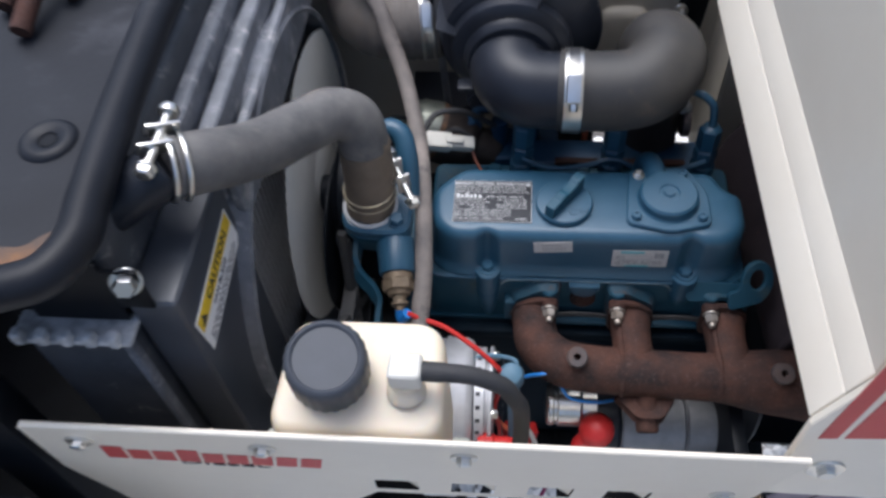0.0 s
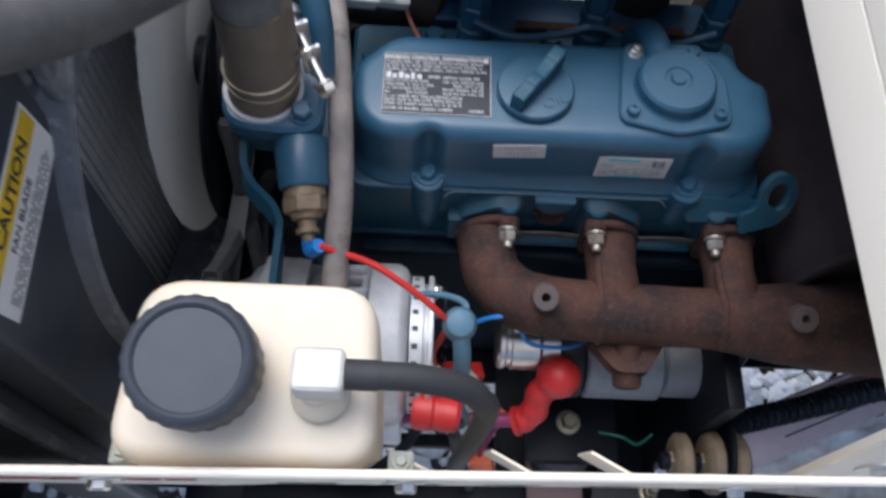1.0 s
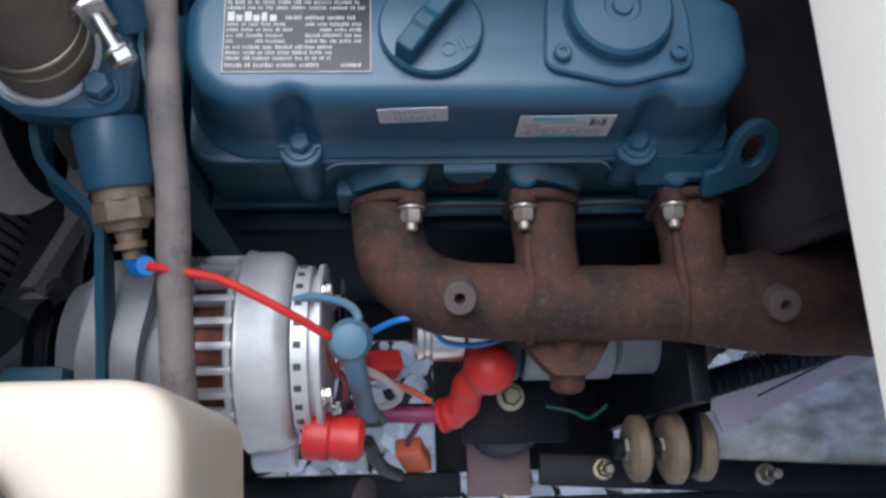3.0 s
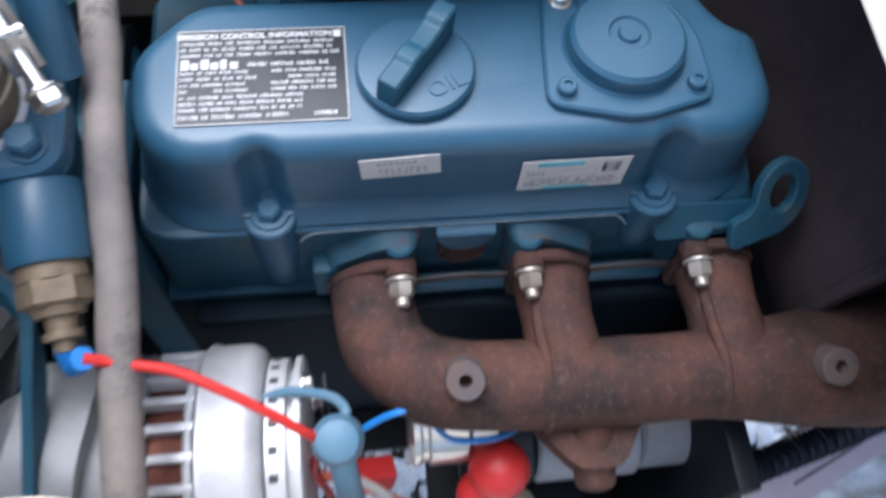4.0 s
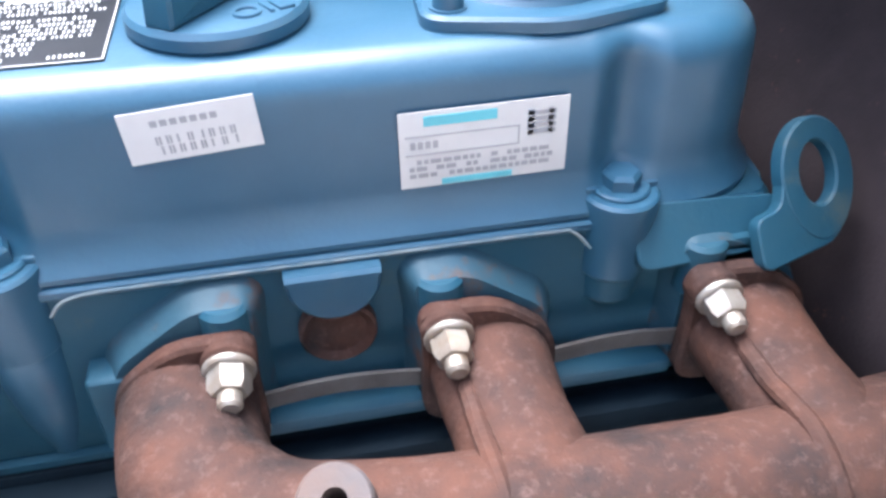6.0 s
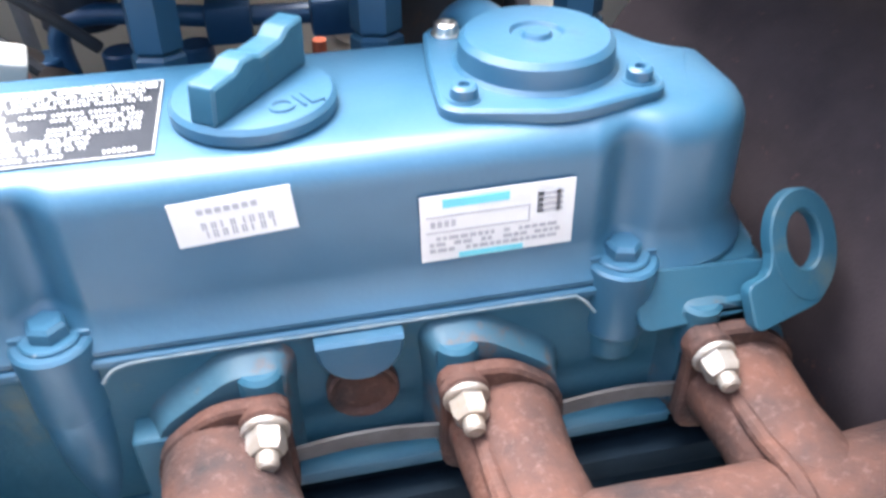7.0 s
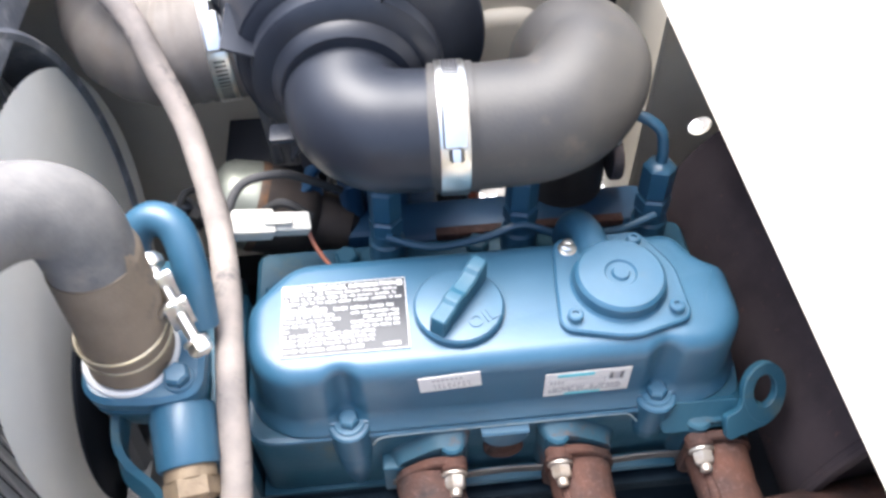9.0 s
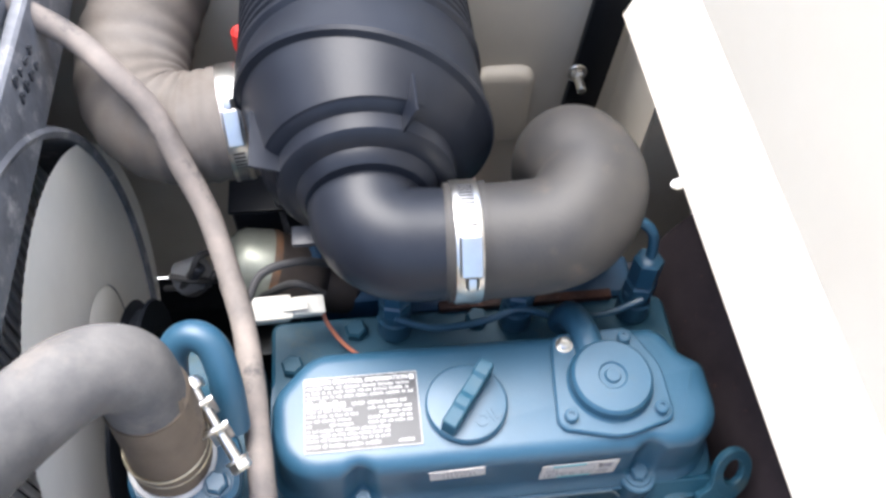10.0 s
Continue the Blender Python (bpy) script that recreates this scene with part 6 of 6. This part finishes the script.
# ---- air cleaner and its hoses ----
def air_cleaner():
    t = thing("air_cleaner", "black plastic cylindrical air cleaner with stepped end", "air cleaner", at=(0.017, 0.27, 0.89))
    c = Vector((0.017, 0.148, 0.974))
    front = [(0, 0), (0, 0.040), (0.004, 0.044), (0.008, 0.0455), (0.010, 0.054), (0.013, 0.0575), (0.024, 0.0585), (0.026, 0.064), (0.029, 0.067), (0.06, 0.069)]
    part("scroll_end", lathe(c, (0, 1, 0), front, 64), BLACK_PLASTIC, t)
    # the drum, whose front rim runs round it like a screw thread
    bm = bmesh.new()
    prof = [(0.026, 0.062, 0), (0.0285, 0.0675, 0), (0.031, 0.081, 1), (0.0325, 0.0858, 1), (0.035, 0.0872, 1), (0.039, 0.0868, 1), (0.041, 0.0855, 0.97), (0.106, 0.083, 0.0), (0.109, 0.0862, 0), (0.113, 0.0862, 0), (0.115, 0.082, 0)]
    for i in range(9):
        prof += [(0.118 + i * 0.009, 0.082, 0), (0.120 + i * 0.009, 0.0852, 0), (0.123 + i * 0.009, 0.0852, 0), (0.125 + i * 0.009, 0.082, 0)]
    prof += [(0.205, 0.078, 0), (0.21, 0.07, 0), (0.21, 0.0, 0)]
    rings = []
    for h, r, k in prof:
        rings.append([bm.verts.new(c + Vector((r * math.cos(a), h + k * (0.0315 - 0.0185 * math.cos(a)), r * math.sin(a)))) for a in (2 * math.pi * i / 72 for i in range(72))])
    for a, b in zip(rings, rings[1:]):
        for i in range(72):
            bm.faces.new((a[i], a[(i + 1) % 72], b[(i + 1) % 72], b[i]))
    part("drum", bm, BLACK_PLASTIC, t)
    for a, w in ((1.15, 0.030), (2.75, 0.045), (5.6, 0.028), (4.1, 0.028)):
        o = Vector((math.cos(a), 0, math.sin(a)))
        m = frame_at(c + o * 0.057 + Vector((0, 0.012, 0)), (0, 1, 0), o)
        part("web", box((0.0, 0.0, -0.0009), (w, 0.020, 0.0009), 0.0005, m=m), BLACK_PLASTIC, t)
    part("outlet_elbow", tube([c + Vector((0, 0.010, -0.004)), c + Vector((-0.001, -0.004, -0.005)), c + Vector((0.004, -0.017, -0.006)), c + Vector((0.016, -0.026, -0.007)), c + Vector((0.034, -0.0285, -0.0078)), c + Vector((0.058, -0.0285, -0.008))], lambda f: 0.0385 - 0.0035 * f, 36, 8), BLACK_PLASTIC, t)
    part("elbow_tab", box((-0.034, 0.134, 0.950), (-0.018, 0.149, 0.9545), 0.0018), BLACK_PLASTIC, t)
    part("inlet_neck", cyl((0.0, 0.262, 0.946), (-0.088, 0.250, 0.944), 0.036, 36, 0.002), BLACK_PLASTIC, t)
    part("neck_base", cyl((-0.03, 0.258, 0.946), (-0.062, 0.2535, 0.945), 0.043, 36, 0.004), BLACK_PLASTIC, t)
    part("lower_port", cyl((-0.01, 0.21, 0.92), (-0.012, 0.205, 0.868), 0.018), BLACK_PLASTIC, t)
    part("indicator", cyl((-0.066, 0.302, 0.968), (-0.066, 0.302, 0.988), 0.007, 18, 0.003), RED_WIRE, t, "small red restriction indicator")
    h = thing("intake_hose", "grey rubber intake hose bending down behind the engine", "hose", at=(0.16, 0.13, 0.97))
    part("hose_cuff", tube([(0.063, 0.1198, 0.966), (0.075, 0.1195, 0.9662), (0.0885, 0.1188, 0.9668)], 0.0378, 40, 4), RUBBER_AIR, h)
    part("hose_body", tube([(0.062, 0.120, 0.966), (0.10, 0.118, 0.967), (0.128, 0.118, 0.970), (0.148, 0.126, 0.976), (0.161, 0.149, 0.977), (0.159, 0.178, 0.968), (0.157, 0.196, 0.945), (0.161, 0.199, 0.915), (0.166, 0.198, 0.885)], lambda f: 0.0366, 40, 9, wobble=0.012), RUBBER_AIR, h)
    worm_clamp("hose_clamp", (0.0745, 0.1195, 0.9662), (1, -0.02, 0), 0.0375, 0.0165, (0.1, -0.72, 0.7))
    pts = [(-0.064, 0.2533, 0.945), (-0.09, 0.250, 0.944), (-0.112, 0.250, 0.943), (-0.134, 0.260, 0.945), (-0.147, 0.285, 0.951), (-0.147, 0.32, 0.96), (-0.135, 0.36, 0.975), (-0.115, 0.41, 1.0)]
    g = thing("inlet_hose", "brown dusty corrugated inlet hose of the air cleaner", "hose", at=pts[3])
    part("hose_body", tube(pts, lambda f: 0.0405 + 0.0007 * math.sin(f * 88), 40, 14), INLET, g)
    part("hose_cuff", tube([(-0.0625, 0.2534, 0.945), (-0.0745, 0.252, 0.9445), (-0.0865, 0.2505, 0.944)], 0.0413, 40, 4), INLET, g)
    worm_clamp("hose_clamp", (-0.0745, 0.252, 0.9445), (-1, -0.14, 0), 0.041, 0.014, (0, -0.75, 0.66))
    s = thing("intake_manifold", "dark blue painted intake manifold behind the engine", "intake manifold", at=(0.12, 0.14, 0.83))
    part("runner_box", box((0.02, 0.146, 0.775), (0.225, 0.185, 0.838), 0.008, 3), BLUE_DARK, s)
    part("riser", cyl((0.167, 0.192, 0.82), (0.166, 0.197, 0.89), 0.030, 32, 0.004), SOLENOID, s, "grimy brown riser pipe")
    part("gasket_strip", box((0.065, 0.138, 0.8425), (0.2, 0.1455, 0.849), 0.001), RUST, s)


air_cleaner()


# ---- injectors and fuel pipes ----
def injectors():
    xs = (0.030, 0.1215, 0.213)
    for i, x in enumerate(xs):
        t = thing("injector", "dark blue fuel injector with hexagon pipe nut", "injector", "injectors along the head", at=(x, 0.128, 0.84))
        y = 0.1265
        up = Vector((0.02, 0.12, 0.99)).normalized()
        p = Vector((x, y, 0.845))
        part("holder", lathe(p, up, [(0, 0), (0, 0.0125), (0.016, 0.0125), (0.018, 0.011), (0.026, 0.011), (0.026, 0)], 24), BLUE, t)
        part("hex_body", lathe(p + up * 0.0255, up, [(0, 0.0118), (0.010, 0.0118), (0.0115, 0.0100), (0.0115, 0)], 6), BLUE, t)
        part("pipe_nut", lathe(p + up * 0.037, up, [(0, 0.0088), (0.002, 0.0112), (0.024, 0.0112), (0.0265, 0.009), (0.028, 0.005), (0.028, 0)], 6), BLUE, t)
        e = p + up * 0.061
        if i == 2:
            pts = [e, e + Vector((0, 0.003, 0.014)), e + Vector((-0.004, 0.008, 0.027)), e + Vector((-0.02, 0.018, 0.031)), e + Vector((-0.045, 0.035, 0.013)), e + Vector((-0.08, 0.055, -0.005)), e + Vector((-0.13, 0.07, -0.02))]
        else:
            pts = [e, e + Vector((0, 0.004, 0.018)), e + Vector((0.0, 0.02, 0.028)), e + Vector((-0.005, 0.05, 0.01)), e + Vector((-0.02, 0.075, -0.015)), e + Vector((-0.06, 0.085, -0.03))]
        part("fuel_pipe", tube(pts, 0.0038, 12), BLUE, t)
    b = part("leak_off_pipe", tube([(0.030, 0.119, 0.874), (0.06, 0.112, 0.868), (0.095, 0.113, 0.872), (0.1215, 0.118, 0.876), (0.15, 0.113, 0.868), (0.185, 0.113, 0.868), (0.213, 0.119, 0.874)], 0.0028, 10), BLUE)
    tagged(b, "thin blue leak-off pipe joining the injectors", "pipe")
    b = part("fuel_rail_pipe", tube([(-0.02, 0.192, 0.845), (-0.021, 0.192, 0.868), (-0.008, 0.191, 0.8775), (0.02, 0.19, 0.8765), (0.06, 0.19, 0.872), (0.13, 0.19, 0.869), (0.188, 0.19, 0.862)], 0.0052, 12), BLUE_DARK)
    tagged(b, "dark blue fuel pipe behind the injectors", "pipe")
    for x in (0.058, 0.108):
        part("pipe_clip", box((x - 0.011, 0.180, 0.861), (x + 0.011, 0.199, 0.880), 0.003), BLUE_DARK, b)
    p = thing("injection_pump", "dark blue fuel injection pump behind the head", "pump", at=(0.0, 0.19, 0.76))
    part("pump_body", box((-0.045, 0.165, 0.75), (0.07, 0.215, 0.825), 0.006, 3), BLUE_DARK, p)
    for x in (-0.03, 0.005, 0.04):
        part("delivery_valve", cyl((x, 0.19, 0.825), (x, 0.19, 0.86), 0.009), BLUE_DARK, p)
    s = thing("stop_solenoid", "round stop solenoid with pale plated cap and rust", "solenoid", at=(-0.06, 0.19, 0.83))
    d = Vector((0.9, -0.05, -0.40)).normalized()
    c = Vector((-0.096, 0.190, 0.854))
    part("cap", lathe(c, d, [(0, 0), (0, 0.020), (0.004, 0.0265), (0.010, 0.0305), (0.030, 0.034), (0.030, 0)], 40), OLIVE, s, "pale olive plated cap")
    part("rust_band", lathe(c + d * 0.0302, d, [(0, 0.0338), (0.003, 0.0345), (0.006, 0.0338)], 40), RUST_ORANGE, s)
    part("can", lathe(c + d * 0.0362, d, [(0, 0), (0, 0.0335), (0.028, 0.0325), (0.036, 0.0295), (0.041, 0.024), (0.066, 0.022), (0.072, 0.017), (0.072, 0)], 40), SOLENOID, s)
    part("lead", tube([c + d * 0.03 + Vector((0, -0.03, 0.01)), (-0.04, 0.148, 0.885), (-0.02, 0.145, 0.872)], 0.003, 10), BLACK_RUBBER, s)
    lm = thing("wire_loom", "tangle of black wires beside the solenoid", "wires", at=(-0.13, 0.2, 0.82))
    for q in ([(-0.155, 0.205, 0.80), (-0.138, 0.197, 0.815), (-0.126, 0.196, 0.835), (-0.118, 0.205, 0.845), (-0.10, 0.22, 0.83)],
              [(-0.15, 0.215, 0.79), (-0.135, 0.198, 0.80), (-0.12, 0.196, 0.812), (-0.108, 0.21, 0.82)],
              [(-0.145, 0.20, 0.825), (-0.13, 0.194, 0.828), (-0.118, 0.197, 0.82), (-0.112, 0.21, 0.80)]):
        part("wire", tube(q, 0.0028, 10), BLACK_RUBBER, lm)
    part("sleeve", cyl((-0.128, 0.197, 0.826), (-0.119, 0.199, 0.838), 0.0052), BLACK_PLASTIC, lm)
    r = part("fuel_line", tube([(0.098, 0.208, 0.74), (0.099, 0.207, 0.79), (0.101, 0.205, 0.85)], 0.0038, 12), ORANGE)
    tagged(r, "orange-brown fuel line standing behind the injectors", "pipe")
    b = thing("cable_box", "black plastic box below the air cleaner", "box", at=(-0.06, 0.33, 0.74))
    part("shell", box((-0.112, 0.303, 0.712), (-0.022, 0.368, 0.766), 0.006, 3), BLACK_PLASTIC, b)
    part("lid", box((-0.114, 0.301, 0.7665), (-0.020, 0.369, 0.772), 0.0025, 2), BLACK_PLASTIC, b)
    w = part("filler_plug", cyl((-0.141, 0.208, 0.808), (-0.121, 0.208, 0.817), 0.0145), ALU_DULL)
    tagged(w, "dull grey round cap beside the solenoid", "cap")
    m = thing("lower_bracket", "rusty steel bracket behind the injectors", "bracket", at=(0.2, 0.19, 0.85))
    part("tab", cyl((0.197, 0.186, 0.865), (0.205, 0.186, 0.865), 0.017, 28), RUST_GREY, m)
    part("bolt", hex_head((0.197, 0.186, 0.885), (-0.3, -0.8, 0.3), 0.006, 0.006, washer=0.008), ZINC, m)
    for x, y in ((-0.046, 0.102), (0.001, 0.128), (0.093, 0.130)):
        part("head_bolt", hex_head((x, y, 0.8417), (0, 0, 1), 0.0085, 0.008), BLUE_DIRTY, engine)


injectors()
